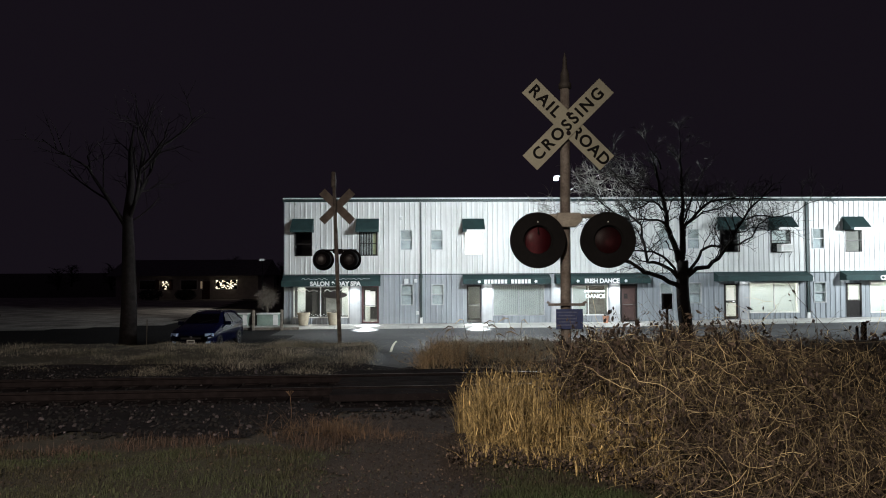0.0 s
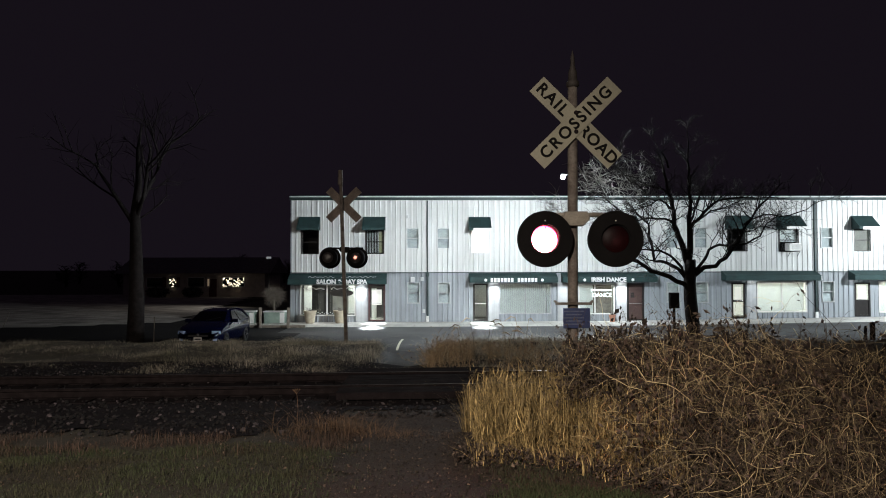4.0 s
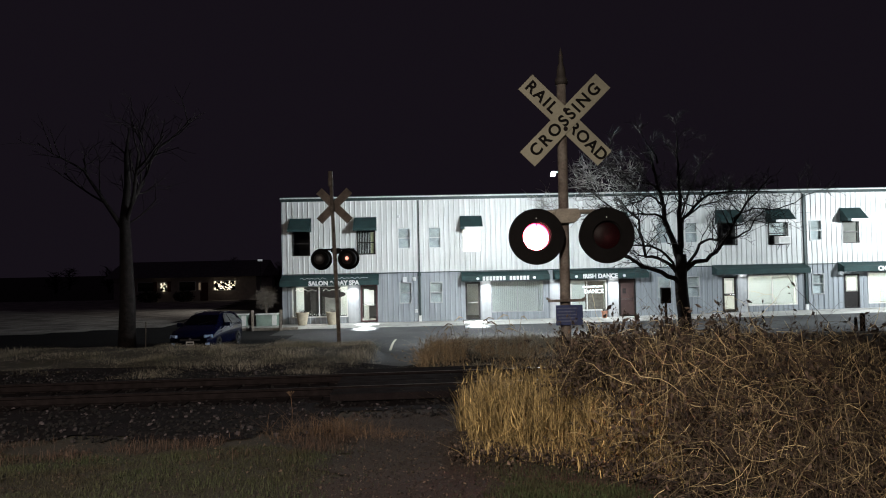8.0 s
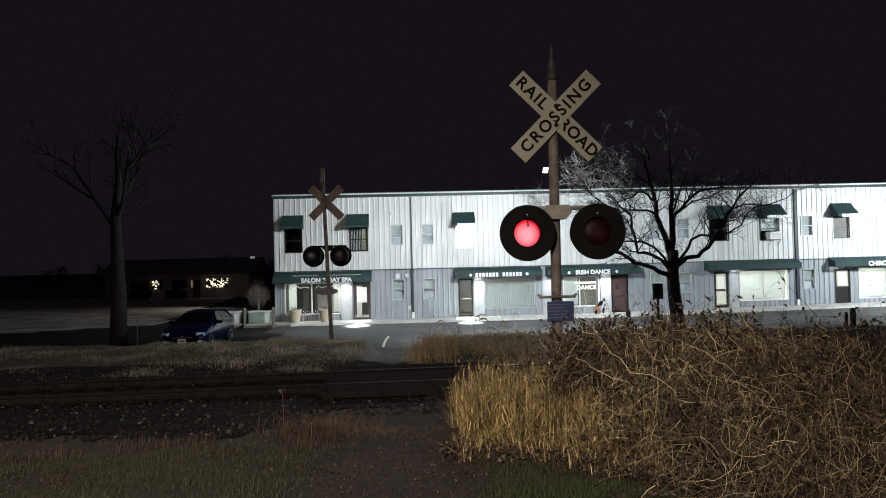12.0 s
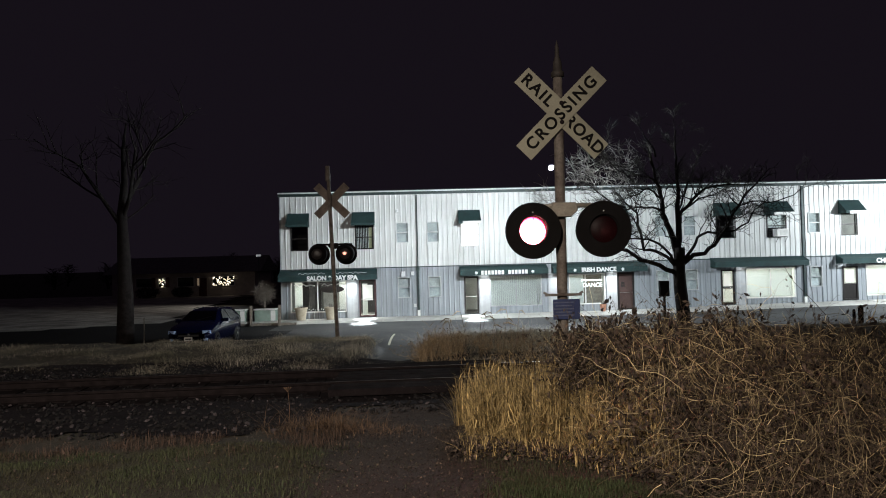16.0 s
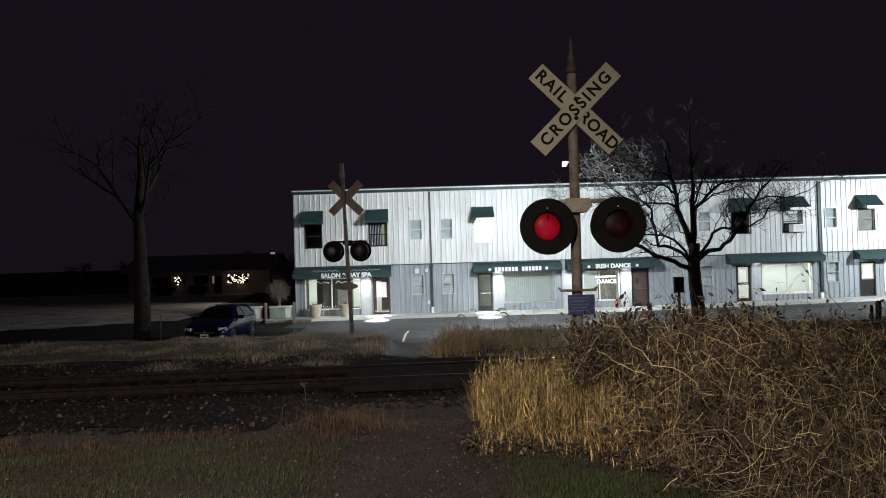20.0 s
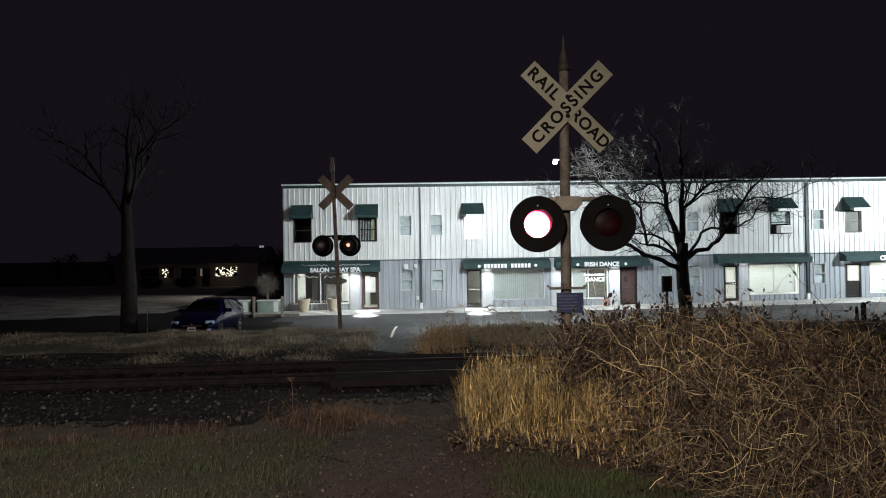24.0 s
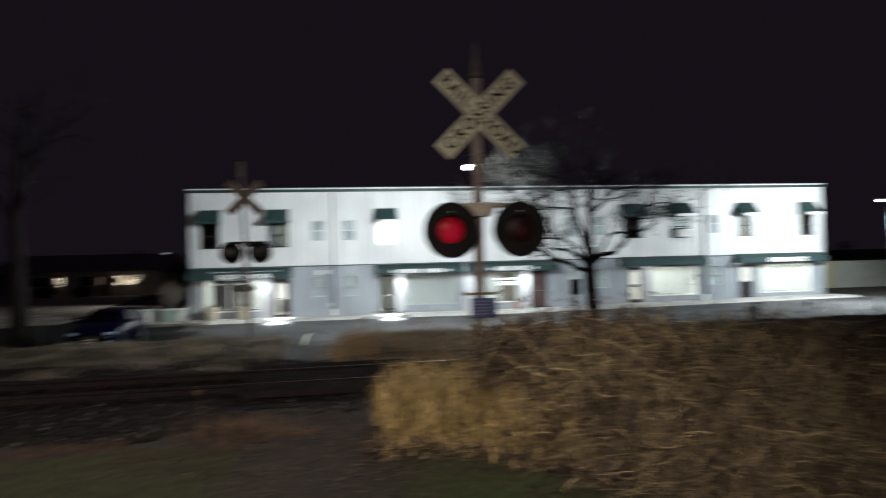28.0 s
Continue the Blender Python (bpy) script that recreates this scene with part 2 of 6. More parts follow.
POLE = material("weathered_grey_pole", (0.152, 0.135, 0.118), 0.75, 0.1, 0.45, 7, 0.4, 45, second=(0.075, 0.058, 0.047))
SIGN_WHITE = material("aged_white_sheeting", (0.245, 0.238, 0.178), 0.55, 0.0, 0.14, 4, 0.05, 50)
SIGN_BACK = material("weathered_sign_back", (0.15, 0.12, 0.10), 0.7, 0.2, 0.4, 5, 0.2, 50)
LETTER = material("black_sign_letters", (0.006, 0.0055, 0.0055), 0.8, 0.0, 0.2, 5, 0.05, 50, spec=0.1)
BLACK = material("matt_black_steel", (0.0055, 0.0050, 0.0052), 0.8, 0.0, 0.3, 5, 0.1, 60, spec=0.12)
REAR_LENS = material("smoked_rear_lens", (0.022, 0.018, 0.018), 0.35, 0.0, 0.4, 14, 0.3, 120)
TAN = material("tan_cast_iron", (0.26, 0.24, 0.20), 0.7, 0.2, 0.25, 8, 0.2, 60)
REFLECTOR = material("dull_red_reflector", (0.036, 0.0015, 0.0044), 0.55, 0.6, 0.3, 14, 0.3, 90)


def tinted(name, tint, body, share, rough=0.35):
    """Coloured see-through sheet: most of the light passes with a tint, the rest meets a glossy body."""
    m = bpy.data.materials.new(name)
    m.use_nodes = True
    nt = m.node_tree
    b = nt.nodes["Principled BSDF"]
    b.inputs["Base Color"].default_value, b.inputs["Roughness"].default_value = (*body, 1), rough
    b.inputs["Specular IOR Level"].default_value = 0.25
    tr, mx = nt.nodes.new("ShaderNodeBsdfTransparent"), nt.nodes.new("ShaderNodeMixShader")
    tr.inputs["Color"].default_value = (*tint, 1)
    mx.inputs["Fac"].default_value = share
    nt.links.new(tr.outputs["BSDF"], mx.inputs[1])
    nt.links.new(b.outputs["BSDF"], mx.inputs[2])
    nt.links.new(mx.outputs["Shader"], nt.nodes["Material Output"].inputs["Surface"])
    return m


DARK_LENS = tinted("unlit_lens_glass", (1.0, 0.80, 0.82), (0.012, 0.002, 0.003), 0.45, 0.5)
LENS_GLASS = tinted("red_lens_glass", (1.0, 0.80, 0.82), (0.030, 0.003, 0.006), 0.22)
REAR_GLASS = tinted("smoked_rear_glass", (0.9, 0.7, 0.7), (0.016, 0.013, 0.014), 0.97, 0.45)
GEL_DARK = tinted("dark_red_filter", (0.0018, 0.00014, 0.0004), (0.010, 0.001, 0.002), 0.05)
GEL_MID = tinted("half_dark_red_filter", (0.0100, 0.0120, 0.0112), (0.010, 0.001, 0.002), 0.05)
LIT = lamp_lens("lamp_full", (1.0, 0.30, 0.36), (0.6, 0.006, 0.026), 220, 0.15, 0.35, 1.0)
LIT.cycles.emission_sampling = "FRONT_BACK"
REAR_SPOT = glow("rear_lamp_glow", (1.0, 0.42, 0.30), 80.0)
BLUE_SIGN = material("blue_sign_sheeting", (0.016, 0.030, 0.10), 0.6, 0.0, 0.25, 10, 0.1, 60)
PALE_BAR = material("faded_white_print", (0.07, 0.085, 0.15), 0.6, 0.0, 0.3, 20, 0.0, 60)
BARK = material("dark_bark", (0.018, 0.015, 0.014), 0.95, 0.0, 0.4, 5, 1.0, 30, spec=0.1)
GREY_BARK = material("weathered_grey_bark", (0.040, 0.034, 0.033), 0.95, 0.0, 0.4, 5, 1.0, 30, spec=0.1)
# Lighter twig colour that carries the lamplight on the spray
LAMPLIT_TWIG = material("lamplit_twig", (0.34, 0.33, 0.31), 0.9, 0.0, 0.3, 5, 0.3, 60)
TWIG = material("grey_twig", (0.055, 0.05, 0.046), 0.9, 0.0, 0.3, 5, 0.3, 60)
STRAW = material("dry_tan_grass", (0.40, 0.295, 0.128), 0.8, 0.0, 0.5, 9, 0.1, 80, random_tint=1.5, sparse=1.7)
WEB = material("fine_brown_stems", (0.115, 0.085, 0.06), 0.85, 0.0, 0.35, 5, 0.2, 80, random_tint=0.6)
WEED = material("wiry_brown_weed", (0.27, 0.20, 0.12), 0.85, 0.0, 0.35, 5, 0.2, 80, random_tint=0.8)
CANE = material("dry_bramble_cane", (0.33, 0.262, 0.145), 0.8, 0.0, 0.35, 5, 0.2, 80, random_tint=2.2, sparse=2.2)
DEAD_LEAF = material("brown_dead_leaf", (0.078, 0.056, 0.042), 0.85, 0.0, 0.4, 7, 0.3, 80, random_tint=1.8, sparse=3.0)
FRINGE = material("red_brown_fringe_blade", (0.088, 0.056, 0.040), 0.85, 0.0, 0.35, 0.8, 0.1, 80, random_tint=0.5)
TUFT = material("dry_tuft_blade", (0.16, 0.10, 0.058), 0.85, 0.0, 0.35, 0.8, 0.1, 80, random_tint=0.6)
TURF = material("winter_turf_blade", (0.040, 0.056, 0.022), 0.8, 0.0, 0.6, 1.1, 0.1, 80, second=(0.046, 0.032, 0.017), random_tint=0.35)
GREEN_TURF = material("green_turf_blade", (0.046, 0.072, 0.025), 0.8, 0.0, 0.5, 1.6, 0.1, 80, second=(0.040, 0.042, 0.018), random_tint=0.4)
BROWN_TURF = material("brown_turf_blade", (0.60, 0.53, 0.42), 0.85, 0.0, 0.4, 0.55, 0.1, 80, second=(0.22, 0.205, 0.13), random_tint=0.6, through_light=0.5)
CAR_BLUE = material("dark_blue_car_paint", (0.0008, 0.0026, 0.022), 0.12, 0.0, 0.1, 3, 0.0, 60, spec=0.6)
CAR_BLACK = material("black_car_plastic", (0.012, 0.012, 0.013), 0.5, 0.0, 0.2, 8, 0.05, 60)
CAR_GLASS = material("tinted_car_glass", (0.002, 0.0022, 0.003), 0.05, 0.0, 0.1, 3, 0.0, 60, spec=0.15)
HEADLIGHT = material("clear_headlight", (0.42, 0.58, 0.95), 0.3, 0.3, 0.3, 20, 0.2, 60)
CHROME = material("bright_alloy", (0.55, 0.56, 0.58), 0.25, 1.0, 0.15, 8, 0.02, 60)
EVERGREEN = material("dark_evergreen_leaf", (0.02, 0.03, 0.018), 0.7, 0.0, 0.3, 5, 0.1, 60, random_tint=0.4)
TYRE = material("tyre_rubber", (0.015, 0.015, 0.015), 0.9, 0.0, 0.2, 8, 0.1, 60)
GREEN_BOX = material("pale_green_steel_cabinet", (0.26, 0.34, 0.29), 0.55, 0.1, 0.2, 3, 0.05, 60)
TIMBER = material("weathered_post_timber", (0.20, 0.17, 0.14), 0.9, 0.0, 0.35, 6, 0.4, 50)
TERRACOTTA = material("cream_planter", (0.46, 0.40, 0.30), 0.8, 0.0, 0.2, 5, 0.2, 50)
ORANGE = material("faded_orange_pot", (0.42, 0.20, 0.13), 0.7, 0.0, 0.2, 5, 0.1, 60)
HOUSE_WALL = material("beige_house_siding", (0.5, 0.45, 0.40), 0.8, 0.0, 0.2, 2, 0.1, 40)
HOUSE_ROOF = material("grey_roof_shingle", (0.20, 0.185, 0.19), 0.9, 0.0, 0.3, 3, 0.3, 40)
BRICK = material("brick_red_shutter", (0.10, 0.035, 0.03), 0.8, 0.0, 0.3, 3, 0.2, 40)
PALE_BOX = material("pale_grey_steel", (0.40, 0.41, 0.36), 0.7, 0.0, 0.2, 1, 0.1, 40, streak=0.2)
CONTAINER = material("pale_yellow_boards", (0.42, 0.40, 0.24), 0.7, 0.0, 0.2, 1, 0.1, 40)
LAMP_WHITE = glow("floodlight_lens", (0.95, 1.0, 1.0), 30)
NEON = glow("white_neon_lettering", (1.0, 1.0, 1.0), 4.0)
WARM_BULB = glow("warm_string_bulbs", (1.0, 0.85, 0.62), 2.2)
TUBE = glow("ceiling_tube_light", (1.0, 0.98, 0.92), 14)


# ---- mesh tools ----
class Mesh:
    """Vertices and faces gathered in plain lists."""

    def __init__(self):
        self.v, self.f = [], []

    def quad(self, *p):
        n = len(self.v)
        self.v += [tuple(q) for q in p]
        self.f.append(tuple(range(n, n + len(p))))
        return self

    def box(self, x0, x1, y0, y1, z0, z1):
        n = len(self.v)
        self.v += [(x, y, z) for z in (z0, z1) for x, y in ((x0, y0), (x1, y0), (x1, y1), (x0, y1))]
        for q in ((3, 2, 1, 0), (4, 5, 6, 7), (0, 1, 5, 4), (1, 2, 6, 5), (2, 3, 7, 6), (3, 0, 4, 7)):
            self.f.append(tuple(n + i for i in q))
        return self

    def slab(self, m, sx, sy, sz, bevel=0.0):
        """A box of half sizes round the pose m, with its front and back edges chamfered."""
        n = len(self.v)
        rings = ((-sy, bevel), (-sy + bevel, 0), (sy - bevel, 0), (sy, bevel)) if bevel else ((-sy, 0), (sy, 0))
        for y, s in rings:
            for x, z in ((-sx + s, -sz + s), (sx - s, -sz + s), (sx - s, sz - s), (-sx + s, sz - s)):
                self.v.append(tuple(m @ Vector((x, y, z))))
        k = len(rings)
        for r in range(k - 1):
            for i in range(4):
                a, b = n + 4 * r + i, n + 4 * r + (i + 1) % 4
                self.f.append((a, b, b + 4, a + 4))
        self.f.append((n + 3, n + 2, n + 1, n))
        e = n + 4 * (k - 1)
        self.f.append((e, e + 1, e + 2, e + 3))
        return self

    def tube(self, points, radii, sides=6, caps=True):
        """A tube along a line of points, with a radius for each."""
        n = len(self.v)
        pts = [Vector(p) for p in points]
        for i, p in enumerate(pts):
            d = (pts[min(i + 1, len(pts) - 1)] - pts[max(i - 1, 0)]).normalized()
            u = d.cross(Vector((0.31, 0.17, 0.94)) if abs(d.z) < 0.9 else Vector((1, 0, 0))).normalized()
            w = d.cross(u)
            for k in range(sides):
                a = 2 * math.pi * k / sides
                self.v.append(tuple(p + radii[i] * (math.cos(a) * u + math.sin(a) * w)))
        for i in range(len(pts) - 1):
            for k in range(sides):
                a, b = n + i * sides + k, n + i * sides + (k + 1) % sides
                self.f.append((a, b, b + sides, a + sides))
        if caps:
            self.f.append(tuple(n + k for k in reversed(range(sides))))
            e = n + (len(pts) - 1) * sides
            self.f.append(tuple(e + k for k in range(sides)))
        return self

    def lathe(self, centre, axis, profile, sides=32):
        """A turned shape: rows of (radius, distance along the axis)."""
        n, c, d = len(self.v), Vector(centre), Vector(axis).normalized()
        u = d.cross(Vector((0, 0, 1)) if abs(d.z) < 0.9 else Vector((1, 0, 0))).normalized()
        w = d.cross(u)
        for r, h in profile:
            for k in range(sides):
                a = 2 * math.pi * k / sides
                self.v.append(tuple(c + h * d + r * (math.cos(a) * u + math.sin(a) * w)))
        for i in range(len(profile) - 1):
            for k in range(sides):
                a, b = n + i * sides + k, n + i * sides + (k + 1) % sides
                self.f.append((a, b, b + sides, a + sides))
        return self


def thing(name, loc, label, category, group="", kind=""):
    ob = new(name)
    ob.location = loc
    ob.empty_display_size = 0.2
    return tagged(ob, label, category, group, kind)


def data_of(name, m, mat, smooth=False):
    me = bpy.data.meshes.new(name)
    me.from_pydata(m.v, [], m.f)
    me.materials.append(mat)
    if smooth:
        me.polygons.foreach_set("use_smooth", [True] * len(me.polygons))
    me.update()
    return me


def part(name, m, mat, parent, label="", smooth=False, shadow=True):
    """One mesh in world coordinates, under a thing or a part."""
    ob = new(name, data_of(name, m, mat, smooth))
    ob.parent = parent
    if parent.type == "EMPTY":
        ob.matrix_parent_inverse = Matrix.Translation(-parent.location)
    if not shadow:
        ob.visible_shadow = False
    return tagged(ob, label) if label else ob


def alone(name, m, mat, label, category, group="", kind="", smooth=False):
    return tagged(new(name, data_of(name, m, mat, smooth)), label, category, group, kind)


def words(text, size, m, mat, name, parent, depth=0.004, bold=0.0, spread=1.0):
    """Raised lettering, centred on the pose m, lying in its xz plane."""
    c = bpy.data.curves.new("lettering", "FONT")
    c.body, c.size, c.extrude, c.align_x, c.align_y, c.offset, c.space_character = text, size, depth, "CENTER", "CENTER", bold, spread
    tmp = bpy.data.objects.new("lettering", c)
    me = bpy.data.meshes.new_from_object(tmp)
    bpy.data.objects.remove(tmp)
    me.transform(m @ Matrix.Rotation(radians(90), 4, "X"))
    me.materials.clear()
    me.materials.append(mat)
    ob = new(name, me)
    ob.parent = parent
    if parent.type == "EMPTY":
        ob.matrix_parent_inverse = Matrix.Translation(-parent.location)
    return ob


# ---- the ground ----
Y_STEPS = [(-80, 0.9), (-5, 0.55), (4, 0.45), (6, 0.34), (7.6, 0.2), (9.4, 0.04), (11.2, -0.06), (15.6, -0.06), (17.2, 0.0), (20.2, 0.02), (22.5, -0.4), (25.5, -1.0), (29, -1.08), (60, -1.08), (90, -1.15), (3000, -1.3)]


def along(steps, y):
    for (a, za), (b, zb) in zip(steps, steps[1:]):
        if y <= b:
            return za + (zb - za) * max(0.0, (y - a) / (b - a))
    return steps[-1][1]


def lot_rise(x):
    return 0.0 if x < 10 else min(0.24, (x - 10) * 0.0115)


def gz(x, y):
    z = along(Y_STEPS, y)
    if 15.6 < y < 29:
        w = min(1, max(0, (0.85 - abs(x + 0.85)) / 0.3))
        z += w * (-0.06 - 1.02 * (y - 15.6) / 13.4 - z) if y < 29 else 0
    if y > 22:
        z += lot_rise(x) * min(1, (y - 22) / 6)
    rough = 0.0
    if y < 11 or 15.8 < y < 21:
        w = min(1, max(0, 11 - y)) if y < 11 else min(1, (y - 15.8), max(0, (21 - y)))
        rough = 0.05 * w * noise.noise(Vector((x * 0.7, y * 0.7, 0)))
        if 15.8 < y < 21 and x < -1.5:
            rough += 0.13 * w * (0.6 + noise.noise(Vector((x * 0.25, y * 0.4, 5))) + 0.7 * noise.noise(Vector((x * 0.9, y * 0.7, 8))))
        if 15.8 < y < 21 and x > 0.6:
            rough += 0.06 * w
    return z + rough


def sheet(name, xs, ys, mat, lift, label, keep=None):
    m = Mesh()
    idx = {}
    for j, y in enumerate(ys):
        for i, x in enumerate(xs):
            idx[i, j] = len(m.v)
            m.v.append((x, y, gz(x, y) + lift))
    for j in range(len(ys) - 1):
        for i in range(len(xs) - 1):
            if keep is None or keep((xs[i] + xs[i + 1]) / 2, (ys[j] + ys[j + 1]) / 2):
                m.f.append((idx[i, j], idx[i + 1, j], idx[i + 1, j + 1], idx[i, j + 1]))
    return alone(name, m, mat, label, name.replace("_", " "), kind="structure", smooth=True)


def steps(a, b, d):
    n = max(1, round((b - a) / d))
    return [a + (b - a) * i / n for i in range(n + 1)]


XS = [-3000, -600, -200] + steps(-100, -20, 8)[:-1] + steps(-20, -3, 0.4) + steps(-3, 1, 0.16)[1:] + steps(1, 20, 0.4)[1:] + steps(20, 100, 5)[1:] + [200, 600, 3000]
YS = [-80, -30, -10] + steps(-4, 30, 0.4) + steps(32, 60, 4) + [80, 90, 150, 400, 1000, 3000]
sheet("ground", XS, YS, GROUND, 0.0, "rough winter turf and bare soil by the tracks")


def lot_area(x, y):
    if y < 26:
        return -1.55 - (y - 16) * 0.03 < x < -0.15 or (y > 24.2 and x > 1.5)
    return x > -2.6 or (y > 33.5 and x > -6.5 - 0.3 * (y - 33.5))


sheet("car_park", [x for x in XS if -21 < x < 90], [y for y in YS if 15.1 < y < 41], ASPHALT, 0.012, "dark worn asphalt car park and drive", lot_area)
sheet("drive_way", [x for x in XS if -101 < x < -2], [y for y in YS if 26 < y < 91], DRIVE, 0.008, "asphalt drive beside the lawn, darkened in its colour", lambda x, y: y > 27.5 and not lot_area(x, y))
sheet("far_lawn", steps(-120, -12, 0.9), steps(34, 94, 1.0), LAWN, 0.035, "lawn before the bungalow, brightened in its colour", lambda x, y: y > 39.3 + 0.48 * (x + 23.9) + 0.3 * noise.noise(Vector((x * 0.5, y * 0.5, 2))) and x < -16.0 - max(0, y - 47) * 0.13)
sheet("dirt_path", steps(-2.0, 1.0, 0.1), steps(2.0, 11.2, 0.1), PATH_SOIL, 0.012, "dark leaf-strewn dirt path up to the tracks", lambda x, y: -1.3 + 0.55 * noise.noise(Vector((x * 1.4, y * 1.4, 31))) + 0.2 * noise.noise(Vector((x * 5, y * 5, 3))) < x < 0.2 + 0.4 * noise.noise(Vector((x * 1.4, y * 1.4, 37))) + 0.5 * max(0, min(1, y - 6.5)))
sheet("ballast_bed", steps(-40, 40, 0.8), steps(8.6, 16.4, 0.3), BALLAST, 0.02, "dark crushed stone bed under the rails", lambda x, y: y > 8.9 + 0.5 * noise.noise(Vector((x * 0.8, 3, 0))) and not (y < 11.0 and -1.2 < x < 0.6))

# pavement along the shops
pv = Mesh()
PX = steps(-9.2, 31.6, 1.36)
for a, b in zip(PX, PX[1:]):
    za, zb = -0.97 + lot_rise(a), -0.97 + lot_rise(b)
    pv.quad((a, 39.9, za), (b - 0.012, 39.9, zb), (b - 0.012, 42.0, zb), (a, 42.0, za))
    pv.quad((a, 39.55, za - 0.125), (b - 0.012, 39.55, zb - 0.125), (b - 0.012, 39.9, zb), (a, 39.9, za))
    pv.quad((b - 0.012, 39.9, zb), (b, 39.9, zb), (b, 42.0, zb - 0.012), (b - 0.012, 42.0, zb - 0.012))
alone("pavement", pv, CONCRETE, "pale concrete pavement with a low rolled kerb along the shopfronts", "pavement", kind="structure")


def strip(points, width, lift=0.018):
    m = Mesh()
    for (ax, ay), (bx, by) in zip(points, points[1:]):
        d = Vector((bx - ax, by - ay)).normalized()
        n = Vector((-d.y, d.x)) * width / 2
        m.quad(*[(x + s * n.x, y + s * n.y, gz(x, y) + lift) for x, y, s in ((ax, ay, -1), (bx, by, -1), (bx, by, 1), (ax, ay, 1))])
    return m


alone("road_marking", strip([(-1.50, 27.3), (-1.54, 28.6), (-1.55, 30.0), (-1.53, 31.4), (-1.46, 32.6)], 0.10), LINE, "pale curved painted line on the asphalt", "road marking", kind="structure")
alone("road_marking", strip([(-4.1, 28.0), (-4.0, 28.8), (-3.85, 29.5)], 0.09, 0.03), LINE, "short worn pale line on the asphalt", "road marking", kind="structure")
alone("road_marking", strip([(3.4, 26.7), (3.5, 25.8), (3.6, 24.9)], 0.10, 0.03), LINE, "pale painted bay corner on the asphalt", "road marking", kind="structure")
alone("road_marking", strip([(3.6, 24.9), (4.1, 25.1), (4.6, 25.3)], 0.08, 0.034), LINE, "pale painted bay edge on the asphalt", "road marking", kind="structure")
for x in (5.6, 8.6, 11.4):
    alone("road_marking", strip([(x, 30.5), (x - 1.2, 33.5)], 0.11), LINE, "pale painted parking bay line on the asphalt", "road marking", kind="structure")

# ---- railway ----
SLOPE = 0.045


def rail_y(x):
    return 14.0 + SLOPE * x


track = thing("railway_track", (0, 13.3, -0.05), "single railway track of rusty rails on dark timber sleepers", "railway track")
for off, label in ((0.0, "rusty rail with a shiny head"), (-1.505, "rusty rail with a shiny head")):
    m, top = Mesh(), Mesh()
    half = [(0.068, -0.045), (0.068, -0.03), (0.012, -0.015), (0.009, 0.07), (0.035, 0.085), (0.035, 0.112), (0.028, 0.118)]
    prof = half + [(-w, z) for w, z in reversed(half)]
    a, b, k = -60.0, 60.0, len(prof)
    m.v += [(x, rail_y(x) + off + w, z) for x in (a, b) for w, z in prof]
    m.f += [(i, (i + 1) % k, k + (i + 1) % k, k + i) for i in range(k)]
    top.quad((a, rail_y(a) + off - 0.015, 0.1205), (b, rail_y(b) + off - 0.015, 0.1205), (b, rail_y(b) + off + 0.015, 0.1205), (a, rail_y(a) + off + 0.015, 0.1205))
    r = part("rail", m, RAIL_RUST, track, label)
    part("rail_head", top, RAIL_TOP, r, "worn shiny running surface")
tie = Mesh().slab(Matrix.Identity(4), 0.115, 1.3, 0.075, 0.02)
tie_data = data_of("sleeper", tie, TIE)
for i in range(-32, 34):
    x = i * 0.55
    if -1.9 < x < 1.0:
        continue
    s = new("sleeper", tie_data)
    s.parent = track
    s.matrix_basis = Matrix.Translation((x, rail_y(x) - 0.75 - 13.3, -0.10 + 0.05)) @ pose(0, 0, 0, 0, 0, math.degrees(math.atan(SLOPE)) + random.uniform(-1, 1))
for k, off in enumerate((-2.05, -1.75, -1.25, -0.95, -0.65, -0.35, 0.3, 0.6)):
    m = Mesh().slab(pose(-0.35, rail_y(-0.35) + off, 0.04, 0, 0, 2.6), 1.5, 0.13, 0.06, 0.01)
    part("crossing_plank", m, TIE, track, "dark worn timber crossing plank")


